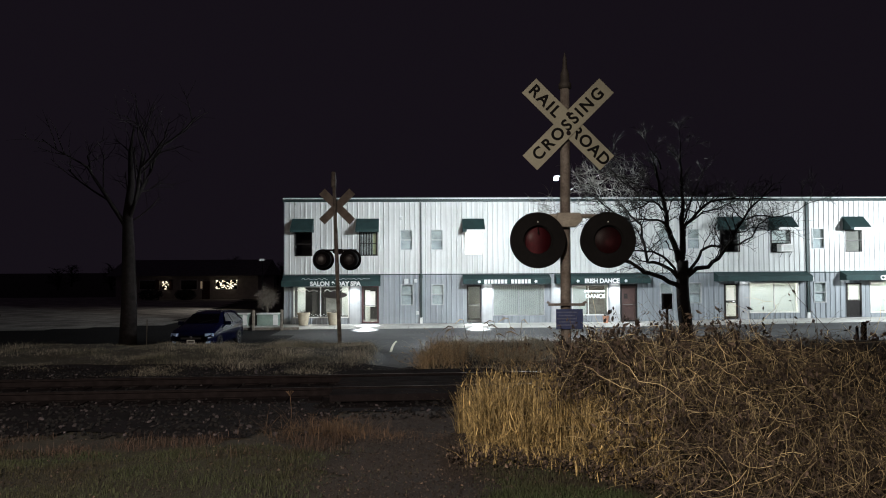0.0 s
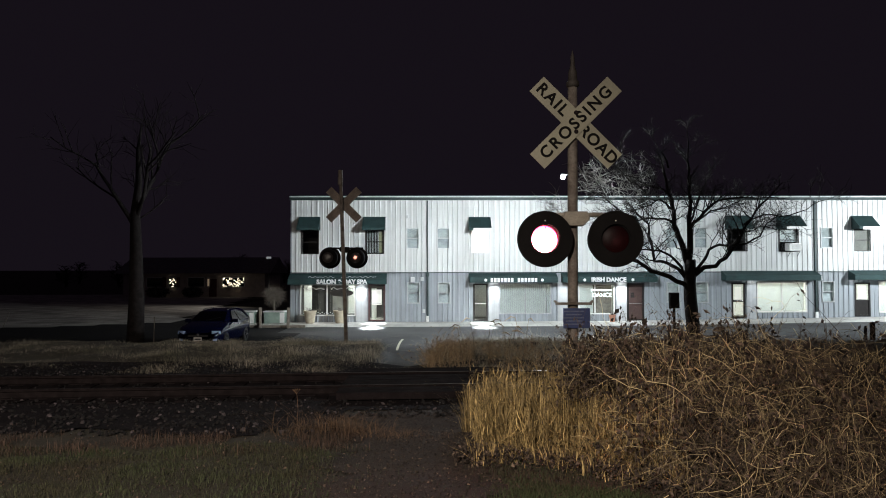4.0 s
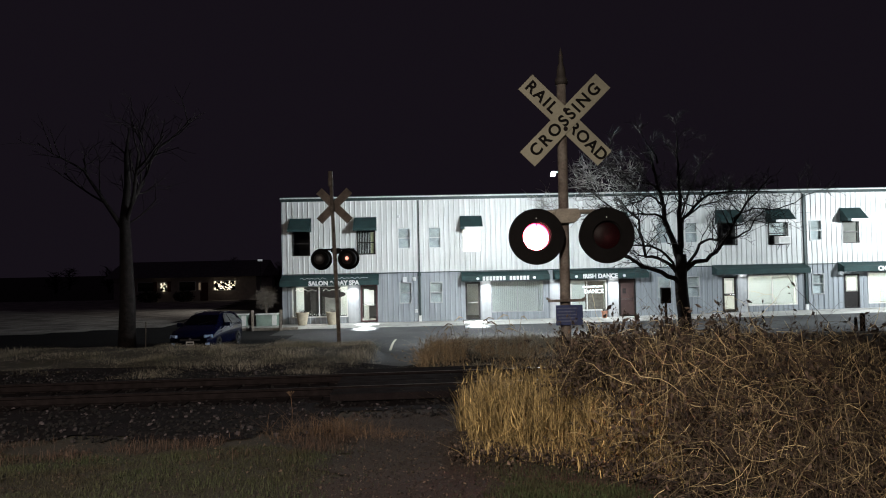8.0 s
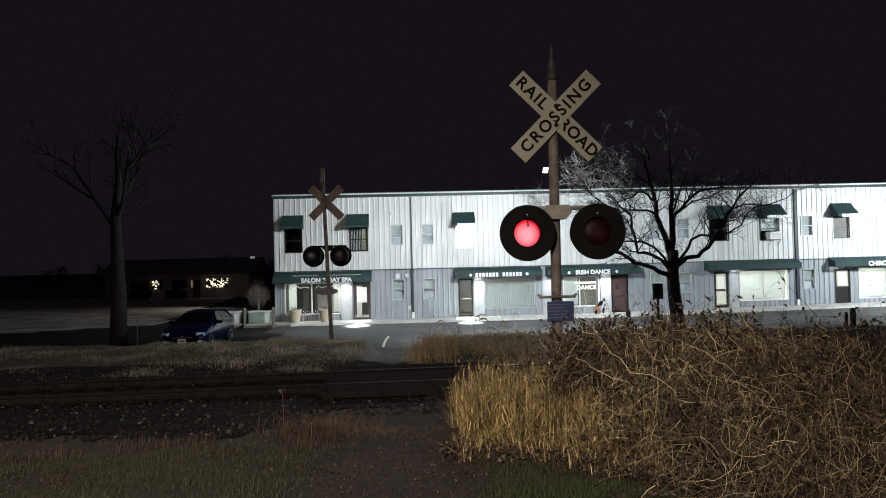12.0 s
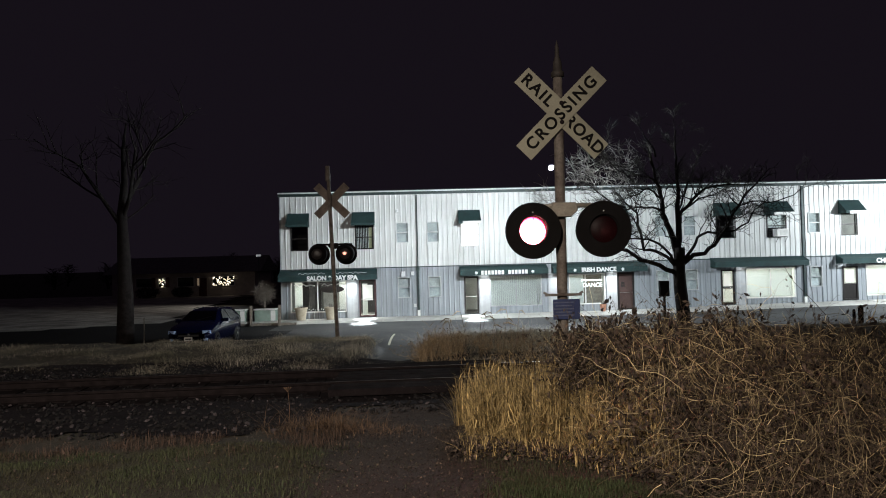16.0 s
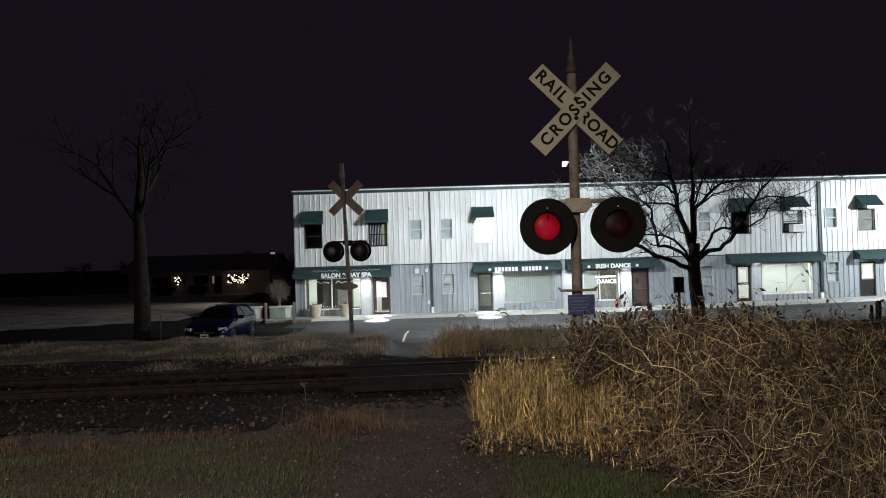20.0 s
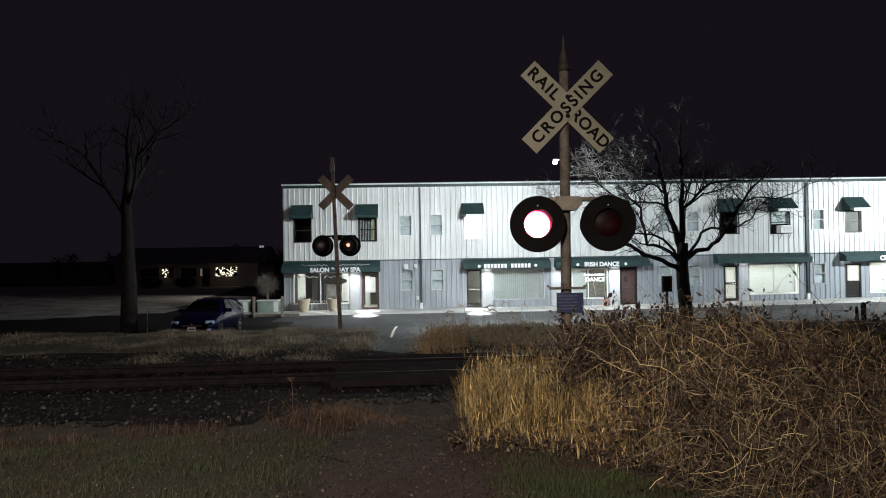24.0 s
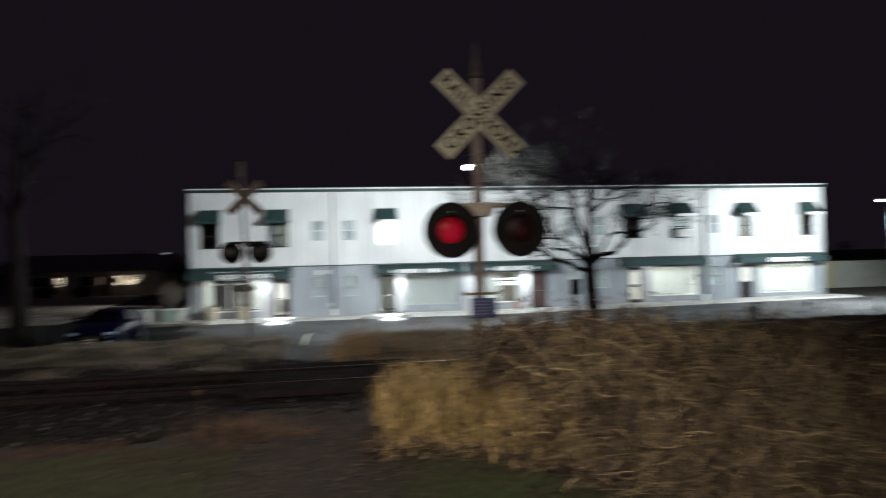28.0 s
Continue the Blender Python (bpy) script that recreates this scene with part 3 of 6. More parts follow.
# ---- the crossing signals ----
def crossing_signal(x, y, z0, facing, top, label):
    """Post with two lamps and a crossbuck. facing -1: towards the camera, 1: away."""
    s = thing("crossing_signal", (x, y, z0), label, "crossing signal", "crossing signals")
    f = facing
    lean = 0.035 if f > 0 else -0.006
    r = 0.057 if f < 0 else 0.055
    zs = [z0, z0 + 1.0, 2.4, 3.4, top - 0.42]
    part("post", Mesh().tube([(x + lean * (2.4 - z), y, z) for z in zs], [r * 1.05, r, r, r * 0.96, r * 0.9], 20), POLE, s, "weathered brown and grey signal post", smooth=True)
    xt = x + lean * (2.4 - top)
    if f > 0:
        part("finial", Mesh().lathe((xt, y, top - 0.42), (0, 0, 1), [(r * 0.9, -0.02), (r * 1.3, 0), (r * 1.35, 0.2), (r * 1.15, 0.22), (r * 1.15, 0.4), (r * 0.9, 0.42), (0.001, 0.42)], 16), POLE, s, "capped pole top", smooth=False)
    else:
        part("finial", Mesh().lathe((xt, y, top - 0.42), (0, 0, 1), [(r * 0.9, 0), (r * 1.25, 0.01), (r * 1.25, 0.06), (r * 0.9, 0.08), (r * 0.85, 0.17), (r * 0.45, 0.24), (r * 0.4, 0.34), (0.002, 0.42)], 16), CAP, s, "dark pointed pole cap", smooth=True)
    # crossbuck
    zc, xc = (3.729, x + 0.028) if f < 0 else (3.95, x + 0.0)
    yc = y + f * (r + 0.02)
    for ang, push in ((-45, 0.012), (45, 0.0)):
        m = Mesh().slab(pose(xc, yc + f * push, zc, 0, ang if f < 0 else -ang, 0), 0.61, 0.004, 0.1143, 0.0015)
        b = part("crossbuck_blade", m, SIGN_WHITE if f < 0 else SIGN_BACK, s, "white blade with black lettering" if f < 0 else "brown weathered back of a crossbuck blade")
        if f < 0:
            yt = yc + f * (push + 0.006)
            base = pose(xc, yt, zc, 0, ang, 0)
            if ang < 0:
                words("CROSSING", 0.18, base, LETTER, "lettering", b, 0.0012, 0.005, 1.3)
            else:
                words("RAIL", 0.18, base @ pose(-0.365, 0, 0), LETTER, "lettering", b, 0.0012, 0.005, 1.22)
                words("ROAD", 0.18, base @ pose(0.345, 0, 0), LETTER, "lettering", b, 0.0012, 0.005, 1.08)
    for dz in (-0.10, 0.11):
        part("bolt", Mesh().lathe((xc - 0.0, yc + f * 0.016, zc + dz), (0, f, 0), [(0.024, 0), (0.024, 0.012), (0.012, 0.018), (0.001, 0.02)], 10), RAIL_RUST, s)
    # cross arm, junction box and the lamps
    zl = 2.44
    za = zl + 0.27
    box = Mesh()
    outline = [(-0.125, 0.045), (0.125, 0.045), (0.15, -0.02), (0.145, -0.05), (0.075, -0.115), (-0.075, -0.115), (-0.145, -0.05), (-0.15, -0.02)]
    for depth, k in ((0.04, 1.0), (0.125, 1.0), (0.14, 0.93)):
        box.v += [(x + 0.02 + px * k, y + f * depth, za - 0.01 + (pz + 0.035) * k - 0.035) for px, pz in outline]
    for r0 in (0, 8):
        box.f += [(r0 + i, r0 + (i + 1) % 8, r0 + 8 + (i + 1) % 8, r0 + 8 + i) for i in range(8)]
    box.f += [tuple(range(8)), tuple(range(16, 24))]
    part("junction_box", box, TAN if f < 0 else BLACK, s, "tan cast iron junction box")
    part("cross_arm", Mesh().tube([(x - 0.45, y + f * 0.08, za), (x + 0.55, y + f * 0.08, za)], [0.026, 0.026], 10), TAN if f < 0 else BLACK, s, smooth=True)
    for k, lx in enumerate((-0.334, 0.438) if f < 0 else (-0.40, 0.37)):
        cx, cy = x + lx, y + f * 0.16
        shell = [(0.158, 0.0), (0.235, 0.012), (0.245, 0.3), (0.235, 0.42), (0.17, 0.47), (0.15, 0.47), (0.15, 0.44)]
        if f < 0 or k == 0:
            shell = [(0.158, 0.0), (0.235, 0.012), (0.245, 0.3), (0.20, 0.42), (0.06, 0.47), (0.001, 0.47)]
        lamp = part("lamp_housing", Mesh().lathe((cx, cy, zl), (0, -f, 0), shell, 36), BLACK, s, "black round lamp housing", smooth=True)
        # White dot painted where the hood shows a small highlight
        part("hood_glint", Mesh().lathe((cx, cy + f * 0.012, zl + 0.20), (0, f, 0), [(0.007, 0), (0.006, 0.004), (0.001, 0.006)], 8), WHITE, lamp, "white dot in place of a glint on the hood")
        part("background_disc", Mesh().lathe((cx, cy, zl), (0, f, 0), [(0.150, 0.0), (0.305, 0.0), (0.307, 0.006), (0.305, 0.012), (0.150, 0.012), (0.146, 0.004), (0.150, 0.0)], 48), BLACK, lamp, "large black background disc")
        hood = Mesh()
        n = 20
        for r0 in (0.165, 0.161):
            for i in range(n + 1):
                a = radians(-30 + 240 * i / n)
                hood.v.append((cx + r0 * math.cos(a), cy + f * 0.012, zl + r0 * math.sin(a)))
                d = 0.018 + 0.03 * max(0, math.sin(a)) ** 0.7
                hood.v.append((cx + r0 * math.cos(a), cy + f * d, zl + r0 * math.sin(a)))
        w = 2 * (n + 1)
        for i in range(n):
            a = 2 * i
            hood.f += [(a, a + 1, a + 3, a + 2), (w + a, w + a + 2, w + a + 3, w + a + 1), (a + 1, w + a + 1, w + a + 3, a + 3)]
        part("hood", hood, BLACK, lamp, "black visor", smooth=True)
        part("hanger", Mesh().tube([(cx, y + f * 0.08, za), (cx, cy - f * 0.1, zl + 0.22)], [0.025, 0.025], 8), BLACK, lamp)
        if f > 0 and k == 0:
            part("rear_lens", Mesh().lathe((cx, cy - f * 0.476, zl), (0, -f, 0), [(0.15, 0.0), (0.13, 0.025), (0.07, 0.045), (0.001, 0.05)], 30), REAR_LENS, lamp, "smoked rear lens", smooth=True)
        elif f > 0:
            spot_face = part("lamp_face", Mesh().lathe((-0.02, -0.09, 0.01), (0, -1, 0), [(0.05, 0.0), (0.035, 0.012), (0.001, 0.018)], 20), REAR_SPOT, lamp, "small steadily lit lamp behind the added drum", smooth=True)
            spot_face.location = (cx, cy - f * 0.24, zl)
            signal_lamps.append((lamp, (cx, cy - f * 0.24, zl)))
            part("rear_lens", Mesh().lathe((cx, cy - f * 0.425, zl), (0, -f, 0), [(0.149, 0.0), (0.13, 0.02), (0.07, 0.035), (0.001, 0.04)], 30), REAR_GLASS, lamp, "smoked rear lens", smooth=True)
        elif k == 1:
            part("lens", Mesh().lathe((cx, cy - f * 0.006, zl), (0, f, 0), [(0.156, 0.0), (0.12, 0.022), (0.06, 0.034), (0.001, 0.037)], 36), DARK_LENS, lamp, "unlit dark red lens", smooth=True)
            part("reflector", Mesh().lathe((cx, cy - f * 0.13, zl), (0, f, 0), [(0.001, 0.0), (0.05, 0.012), (0.10, 0.05), (0.148, 0.115)], 30), REFLECTOR, lamp, "dull red reflector bowl behind the lens", smooth=True)
        else:
            part("lens", Mesh().lathe((cx, cy, zl), (0, f, 0), [(0.156, 0.0), (0.12, 0.022), (0.06, 0.034), (0.001, 0.037)], 36), LENS_GLASS, lamp, "red-tinted lens of the flashing lamp", smooth=True, shadow=False)
            part("lens_pin", Mesh().tube([(cx, cy + f * 0.010, zl + 0.150), (cx, cy + f * 0.034, zl + 0.10), (cx, cy + f * 0.042, zl + 0.07)], [0.004, 0.006, 0.010], 6), BLACK, lamp, "dark aiming pin before the lens")
            lit = Mesh().lathe((0, 0, 0), (0, -1, 0), [(0.147, 0.150), (0.11, 0.162), (0.06, 0.170), (0.001, 0.173)], 32)
            bulb_face = part("lamp_face", lit, LIT, lamp, "steadily lit red lamp behind the added drum", smooth=True)
            bulb_face.location = (cx, cy - f * 0.225, zl)
            signal_lamps.append((lamp, (cx, cy - f * 0.225, zl)))
    return s


signal_lamps = []
near = crossing_signal(1.264, 7.88, 0.2, -1, 4.56, "railroad crossing signal with crossbuck and red flashing lamp in weeds")
far = crossing_signal(-2.72, 20.3, 0.0, 1, 4.93, "crossing signal seen from behind in the far verge")



def added_flash_drum(housing, panels, radius, height):
    """An added upright drum round a steady lamp: each quarter of its wall is blind, tinted or open, and its turning
    stands in for the lamp's flashing.
    """
    m = Mesh()
    for z in (-height, height - 0.006):
        m.lathe((0, 0, z), (0, 0, 1), [(radius - 0.012, 0), (radius, 0), (radius, 0.006), (radius - 0.012, 0.006), (radius - 0.012, 0)], 32)
    for a in (45, 135, 225, 315):
        m.slab(pose(0, 0, 0, 0, 0, a) @ pose(radius - 0.002, 0, 0), 0.0015, 0.003, height)
    d = new("added_flash_drum", data_of("added_flash_drum", m, BLACK))
    d.parent = housing
    for k, mat, label in panels:
        q, n = Mesh(), 12
        for r in (radius - 0.003, radius - 0.001):
            for z in (-height + 0.004, height - 0.004):
                q.v += [(r * math.sin(radians(-45 + 90 * i / n)), -r * math.cos(radians(-45 + 90 * i / n)), z) for i in range(n + 1)]
        w = n + 1
        q.f += [(2 * w + i, 2 * w + i + 1, 3 * w + i + 1, 3 * w + i) for i in range(n)]
        if mat is BLACK:
            q.f += [(i + 1, i, w + i, w + i + 1) for i in range(n)]
        p = new("flash_drum_panel", data_of("flash_drum_panel", q, mat, True))
        p.parent = d
        p.matrix_basis = pose(0, 0, 0, 0, 0, 90 * k)
        tagged(p, label)
    return d


# drums added inside the housings to hide and dim the lamps in turn
drum = added_flash_drum(signal_lamps[0][0], ((0, REFLECTOR, "blind dull red panel of the added drum"), (1, GEL_DARK, "dark red filter of the added drum"), (2, GEL_MID, "half dark red filter of the added drum")), 0.217, 0.16)
rear_drum = added_flash_drum(signal_lamps[1][0], ((0, BLACK, "blind black panel of the added drum"), (2, BLACK, "blind black panel of the added drum"), (3, BLACK, "blind black panel of the added drum")), 0.15, 0.11)

# emergency notice and bracket on the near post
notice = thing("notice_sign", (1.280, 7.8, 1.45), "small blue notice sign with faded white print below a post", "sign")
part("plate", Mesh().slab(pose(1.285, 7.80, 1.575), 0.148, 0.003, 0.11, 0.001), BLUE_SIGN, notice)
for k in range(5):
    part("print", Mesh().slab(pose(1.2555, 7.795, 1.65 - k * 0.035), 0.11 - 0.02 * (k % 2), 0.001, 0.007), PALE_BAR, notice)
part("bracket", Mesh().slab(pose(1.255, 7.80, 1.735), 0.20, 0.02, 0.014, 0.004), POLE, notice, "weathered steel bracket")
for dx in (-0.19, 0.19):
    part("bracket_end", Mesh().slab(pose(1.255 + dx * 1.05, 7.80, 1.755, 0, -30 if dx > 0 else 30, 0), 0.02, 0.018, 0.012, 0.003), POLE, notice)

# ---- the shop building ----
BX0, BX1, BY = -8.28, 30.85, 42.0
BZ0, BELT, BTOP = -1.15, 1.9, 6.17
shop = thing("shop_building", (11, BY, -0.97), "two-storey white and grey steel shop building with green awnings", "building")
OPEN = []  # openings in the front: x0, x1, z0, z1
SMALL = [(-1.53, -0.84), (0.26, 0.95), (13.76, 14.46), (15.46, 16.2), (23.02, 23.72)]
UPPER = [(-7.66, -6.70, 3.02, 4.38), (-3.93, -2.9, 3.03, 4.38), (2.26, 3.25, 3.06, 4.36), (10.9, 11.9, 3.1, 4.4), (17.44, 18.57, 3.14, 4.44), (20.51, 21.65, 3.12, 4.44), (25.01, 25.98, 3.13, 4.42), (29.3, 30.2, 3.12, 4.42)]
SHOPFRONT = [(-7.74, -4.55, -0.58, 1.22), (3.9, 6.9, -0.52, 1.24), (8.56, 10.65, -0.54, 1.21), (19.15, 22.09, -0.47, 1.3), (26.45, 29.85, -0.5, 1.32)]
DOOR = [(-3.79, -2.81, -0.93), (2.34, 3.19, -0.93), (11.42, 12.4, -0.95), (17.62, 18.42, -0.83), (24.98, 25.92, -0.76)]
for a, b in SMALL:
    OPEN += [(a, b, 3.33, 4.5), (a + 0.03, b + 0.03, 0.12, 1.3)]
OPEN += UPPER + SHOPFRONT + [(a, b, z, 1.25) for a, b, z in DOOR]
RIB = 0.305


def ribbed(m, a, b, z0, z1, y):
    """A piece of ribbed sheet between a and b."""
    prof, k = [(a, 0.0)], math.floor((a - BX0) / RIB)
    while BX0 + k * RIB < b:
        c = BX0 + k * RIB
        for dx, dy in ((-0.05, 0), (-0.024, -0.042), (0.024, -0.042), (0.05, 0)):
            if a < c + dx < b:
                prof.append((c + dx, dy))
        k += 1
    prof.append((b, 0.0))
    n, k = len(m.v), len(prof)
    m.v += [(x, y + dy, z) for z in (z0, z1) for x, dy in prof]
    m.f += [(n + i, n + i + 1, n + k + i + 1, n + k + i) for i in range(k - 1)]


def siding(z0, z1, mat, label):
    xs = steps(BX0, BX1, 0.915)
    for a, b in zip(xs, xs[1:]):
        cuts = sorted({a, b} | {e for o in OPEN if o[3] > z0 and o[2] < z1 for e in o[:2] if a < e < b})
        for c, d in zip(cuts, cuts[1:]):
            mid = (c + d) / 2
            zs = z0
            runs = []
            for o in sorted((o for o in OPEN if o[0] < mid < o[1] and o[3] > z0 and o[2] < z1), key=lambda o: o[2]):
                if o[2] > zs:
                    runs.append((zs, o[2]))
                zs = max(zs, o[3])
            if zs < z1:
                runs.append((zs, z1))
            for za, zb in runs:
                m = Mesh()
                ribbed(m, c, d, za, zb, BY)
                part("siding_panel", m, mat, shop, label)


siding(BELT, BTOP, SIDING, "ribbed white steel siding panel")
siding(BZ0, BELT, SIDING_GREY, "ribbed blue-grey steel siding panel")
# liner behind the sheets, sides, back, floors and roof
liner = Mesh()
xs = sorted({BX0, BX1} | {e for o in OPEN for e in o[:2]})
for c, d in zip(xs, xs[1:]):
    zs = BZ0
    for o in sorted((o for o in OPEN if o[0] < (c + d) / 2 < o[1]), key=lambda o: o[2]):
        if o[2] > zs:
            liner.box(c, d, BY + 0.006, BY + 0.16, zs, o[2])
        zs = max(zs, o[3])
    liner.box(c, d, BY + 0.006, BY + 0.16, zs, BTOP - 0.01)
part("front_wall", liner, ROOM, shop, "insulated wall behind the steel sheets")
part("side_wall", Mesh().box(BX0, BX0 + 0.16, BY + 0.17, 56, BZ0, BTOP), SIDING, shop)
part("side_wall", Mesh().box(BX1 - 0.16, BX1, BY + 0.17, 56, BZ0, BTOP), SIDING, shop)
part("back_wall", Mesh().box(BX0 + 0.17, BX1 - 0.17, 55.8, 56, BZ0, BTOP), SIDING, shop)
part("storey_floor", Mesh().box(BX0 + 0.17, BX1 - 0.17, BY + 0.17, 55.79, 1.75, 1.98), CARPET, shop)
part("ground_floor", Mesh().box(BX0 + 0.17, BX1 - 0.17, BY + 0.17, 55.79, BZ0, -0.98), CARPET, shop)
part("roof", Mesh().box(BX0 - 0.05, BX1 + 0.05, BY - 0.02, 56.1, BTOP + 0.14, BTOP + 0.26), TRIM_DARK, shop, "low dark roof")
part("fascia", Mesh().box(BX0 - 0.08, BX1 + 0.08, BY - 0.14, BY - 0.025, BTOP - 0.02, BTOP + 0.2), TRIM_DARK, shop, "dark green roof edge gutter")
part("fascia_strip", Mesh().box(BX0 - 0.09, BX1 + 0.09, BY - 0.16, BY - 0.145, BTOP + 0.14, BTOP + 0.21), FRAME, shop, "pale strip along the gutter")
part("belt_flashing", Mesh().box(BX0 - 0.02, BX1 + 0.02, BY - 0.085, BY - 0.046, BELT - 0.025, BELT + 0.025), TRIM_DARK, shop, "thin dark flashing between the storeys")
for x, zt, hw in ((-0.33, BTOP - 0.05, 0.034), (22.65, BTOP - 0.05, 0.065)):
    d = part("downspout", Mesh().box(x - hw, x + hw, BY - 0.12, BY - 0.05, BELT, zt).box(x - 0.055, x + 0.055, BY - 0.14, BY - 0.05, -0.62 + lot_rise(x), BELT - 0.004), TRIM_DARK, shop, "dark downspout")
    part("downspout_joint", Mesh().box(x - 0.085, x + 0.085, BY - 0.155, BY - 0.088, BELT - 0.22, BELT - 0.02), TRIM_DARK, d)
    part("downspout_foot", Mesh().box(x - 0.08, x + 0.08, BY - 0.16, BY - 0.035, -0.97 + lot_rise(x), -0.62 + lot_rise(x)), WHITE, d, "white downspout foot")
part("corner_trim", Mesh().box(BX0 - 0.03, BX0 + 0.05, BY - 0.05, BY - 0.034, BZ0, BTOP), SIDING_GREY, shop)
part("corner_trim", Mesh().box(BX1 - 0.05, BX1 + 0.03, BY - 0.05, BY - 0.034, BZ0, BTOP), SIDING_GREY, shop)


def frame_bars(m, a, b, z0, z1, y, w, d):
    m.box(a, b, y - d, y + 0.02, z0, z0 + w)
    m.box(a, b, y - d, y + 0.02, z1 - w, z1)
    m.box(a, a + w, y - d, y + 0.02, z0 + w, z1 - w)
    m.box(b - w, b, y - d, y + 0.02, z0 + w, z1 - w)
    return m


def window(a, b, z0, z1, frame_mat, rail=True, mullions=(), glass=GLASS, blind=None, name="window", label="", frame_w=0.05):
    w = part(name, frame_bars(Mesh(), a - 0.03, b + 0.03, z0 - 0.03, z1 + 0.03, BY, frame_w, 0.055), frame_mat, shop, label)
    if rail:
        zm = (z0 + z1) / 2
        part("meeting_rail", Mesh().box(a + 0.02, b - 0.02, BY - 0.02, BY + 0.03, zm - 0.025, zm + 0.025), frame_mat, w)
    for x in mullions:
        part("mullion", Mesh().box(x - 0.03, x + 0.03, BY - 0.03, BY + 0.03, z0 + 0.02, z1 - 0.02), frame_mat, w)
    edges = [a, *mullions, b]
    for c, d in zip(edges, edges[1:]):
        part("pane", Mesh().box(c + 0.02, d - 0.02, BY + 0.035, BY + 0.04, z0 + 0.02, z1 - 0.02), glass, w, shadow=False)
    if blind:
        m = Mesh()
        if blind == "vertical":
            for x in steps(a + 0.06, b - 0.06, 0.115):
                m.slab(pose(x, BY + 0.14, (z0 + z1) / 2, 0, 0, 20 + random.uniform(-9, 9)), 0.034, 0.0015, (z1 - z0) / 2 - 0.05)
        elif blind == "half":
            part("shade", Mesh().box(a + 0.03, b - 0.03, BY + 0.145, BY + 0.15, z0 + 0.03, z1 - 0.03), GREY_BLIND, w, "grey drawn shade")
            for z in steps((z0 + z1) / 2, z1 - 0.03, 0.055):
                m.slab(pose((a + b) / 2, BY + 0.12, z, 35), (b - a) / 2 - 0.03, 0.02, 0.0012)
        else:
            for z in steps(z0 + 0.03, z1 - 0.03, 0.055):
                m.slab(pose((a + b) / 2, BY + 0.12, z, 50), (b - a) / 2 - 0.03, 0.024, 0.0012)
        part("blind", m, BLIND, w, "pale slatted blind")
    return w


def room(a, b, z0, z1, watts, colour=(1.0, 0.97, 0.9), depth=3.2, dark=False):
    """Plain walls that close the space behind a window, with a ceiling tube."""
    m = Mesh()
    y0, y1 = BY + 0.18, BY + depth
    m.box(a - 0.06, a, y0, y1, z0, z1).box(b, b + 0.06, y0, y1, z0, z1).box(a, b, y1, y1 + 0.06, z0, z1).box(a, b, y0, y1, z1, z1 + 0.05)
    # rooms that should look dark get the darkened wall colour
    part("room_walls", m, SHADED_ROOM if dark or not watts else ROOM, shop, "plain room walls")
    if watts:
        xm = (a + b) / 2
        part("ceiling_tube", Mesh().box(xm - (b - a) * 0.3, xm + (b - a) * 0.3, BY + 1.5, BY + 1.62, z1 - 0.07, z1 - 0.02), TUBE, shop, "lit ceiling tube")
        area("ceiling_tube_light", (xm, BY + 1.56, z1 - 0.09), (xm, BY + 1.2, z0), watts, colour, (b - a) * 0.7, 0.3)


for a, b in SMALL:
    window(a, b, 3.33, 4.5, FRAME, blind="half", label="small double-hung upper window with half blind")
    window(a + 0.03, b + 0.03, 0.12, 1.3, DULL_FRAME, blind="half", label="small double-hung ground floor window with half blind")
for k, (a, b, z0, z1) in enumerate(UPPER):
    lit = k == 2
    window(a, b, z0, z1, WHITE if lit else DARK_FRAME, rail=True, blind=None, label="brightly lit upper window" if lit else "dark upper window below an awning")
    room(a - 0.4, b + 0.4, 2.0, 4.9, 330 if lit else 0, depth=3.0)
    if k == 1:
        m = Mesh()
        for x in steps(a + 0.08, b - 0.3, 0.09):
            m.slab(pose(x, BY + 0.15, (z0 + z1) / 2, 0, 0, 70), 0.03, 0.0015, (z1 - z0) / 2 - 0.04)
        part("blind", m, BLIND, shop, "narrow vertical blind slats")
        part("curtain", Mesh().box(b - 0.26, b - 0.08, BY + 0.14, BY + 0.16, z0 + 0.05, z1 - 0.05), CONTAINER, shop, "yellowish curtain")
    if k in (5, 6):
        # panel drawn in place of the reflection in these panes
        part("shade", Mesh().box(a + 0.04, b - 0.04, BY + 0.14, BY + 0.145, (z0 + z1) / 2 - 0.1 if k == 5 else z0 + 0.03, z1 - 0.03), BLIND if k == 5 else CARPET, shop, "panel behind the glass for its pale reflection")
for k, (a, b, z0, z1) in enumerate(SHOPFRONT):
    mull = {0: ((a + b) / 2 - 0.05,), 1: ((a + b) / 2,), 2: (a + 0.95,), 3: ((a + b) / 2 + 0.0,), 4: ((a + b) / 2,)}[k]
    window(a, b, z0, z1, DULL_FRAME if k == 1 else WHITE, rail=False, mullions=mull, name="shop_window", blind="vertical" if k == 1 else None, label="wide lit shop window", frame_w=0.05 if k == 1 else 0.07)
ROOMS = [(-8.1, -2.75, 420), (2.2, 7.3, 9), (7.9, 12.6, 60), (17.3, 22.4, 240), (24.7, 30.5, 330)]
for a, b, w in ROOMS:
    room(a, b, -0.98, 1.74, w, depth=4.5, dark=a < -8)
for k in (3, 4):  # white roller blinds
    a, b, z0, z1 = SHOPFRONT[k]
    part("roller_blind", Mesh().box(a + 0.1, b - 0.1, BY + 0.12, BY + 0.122, z0 + 0.1, z1 - 0.05), SHADE, shop, "white drawn window shade")

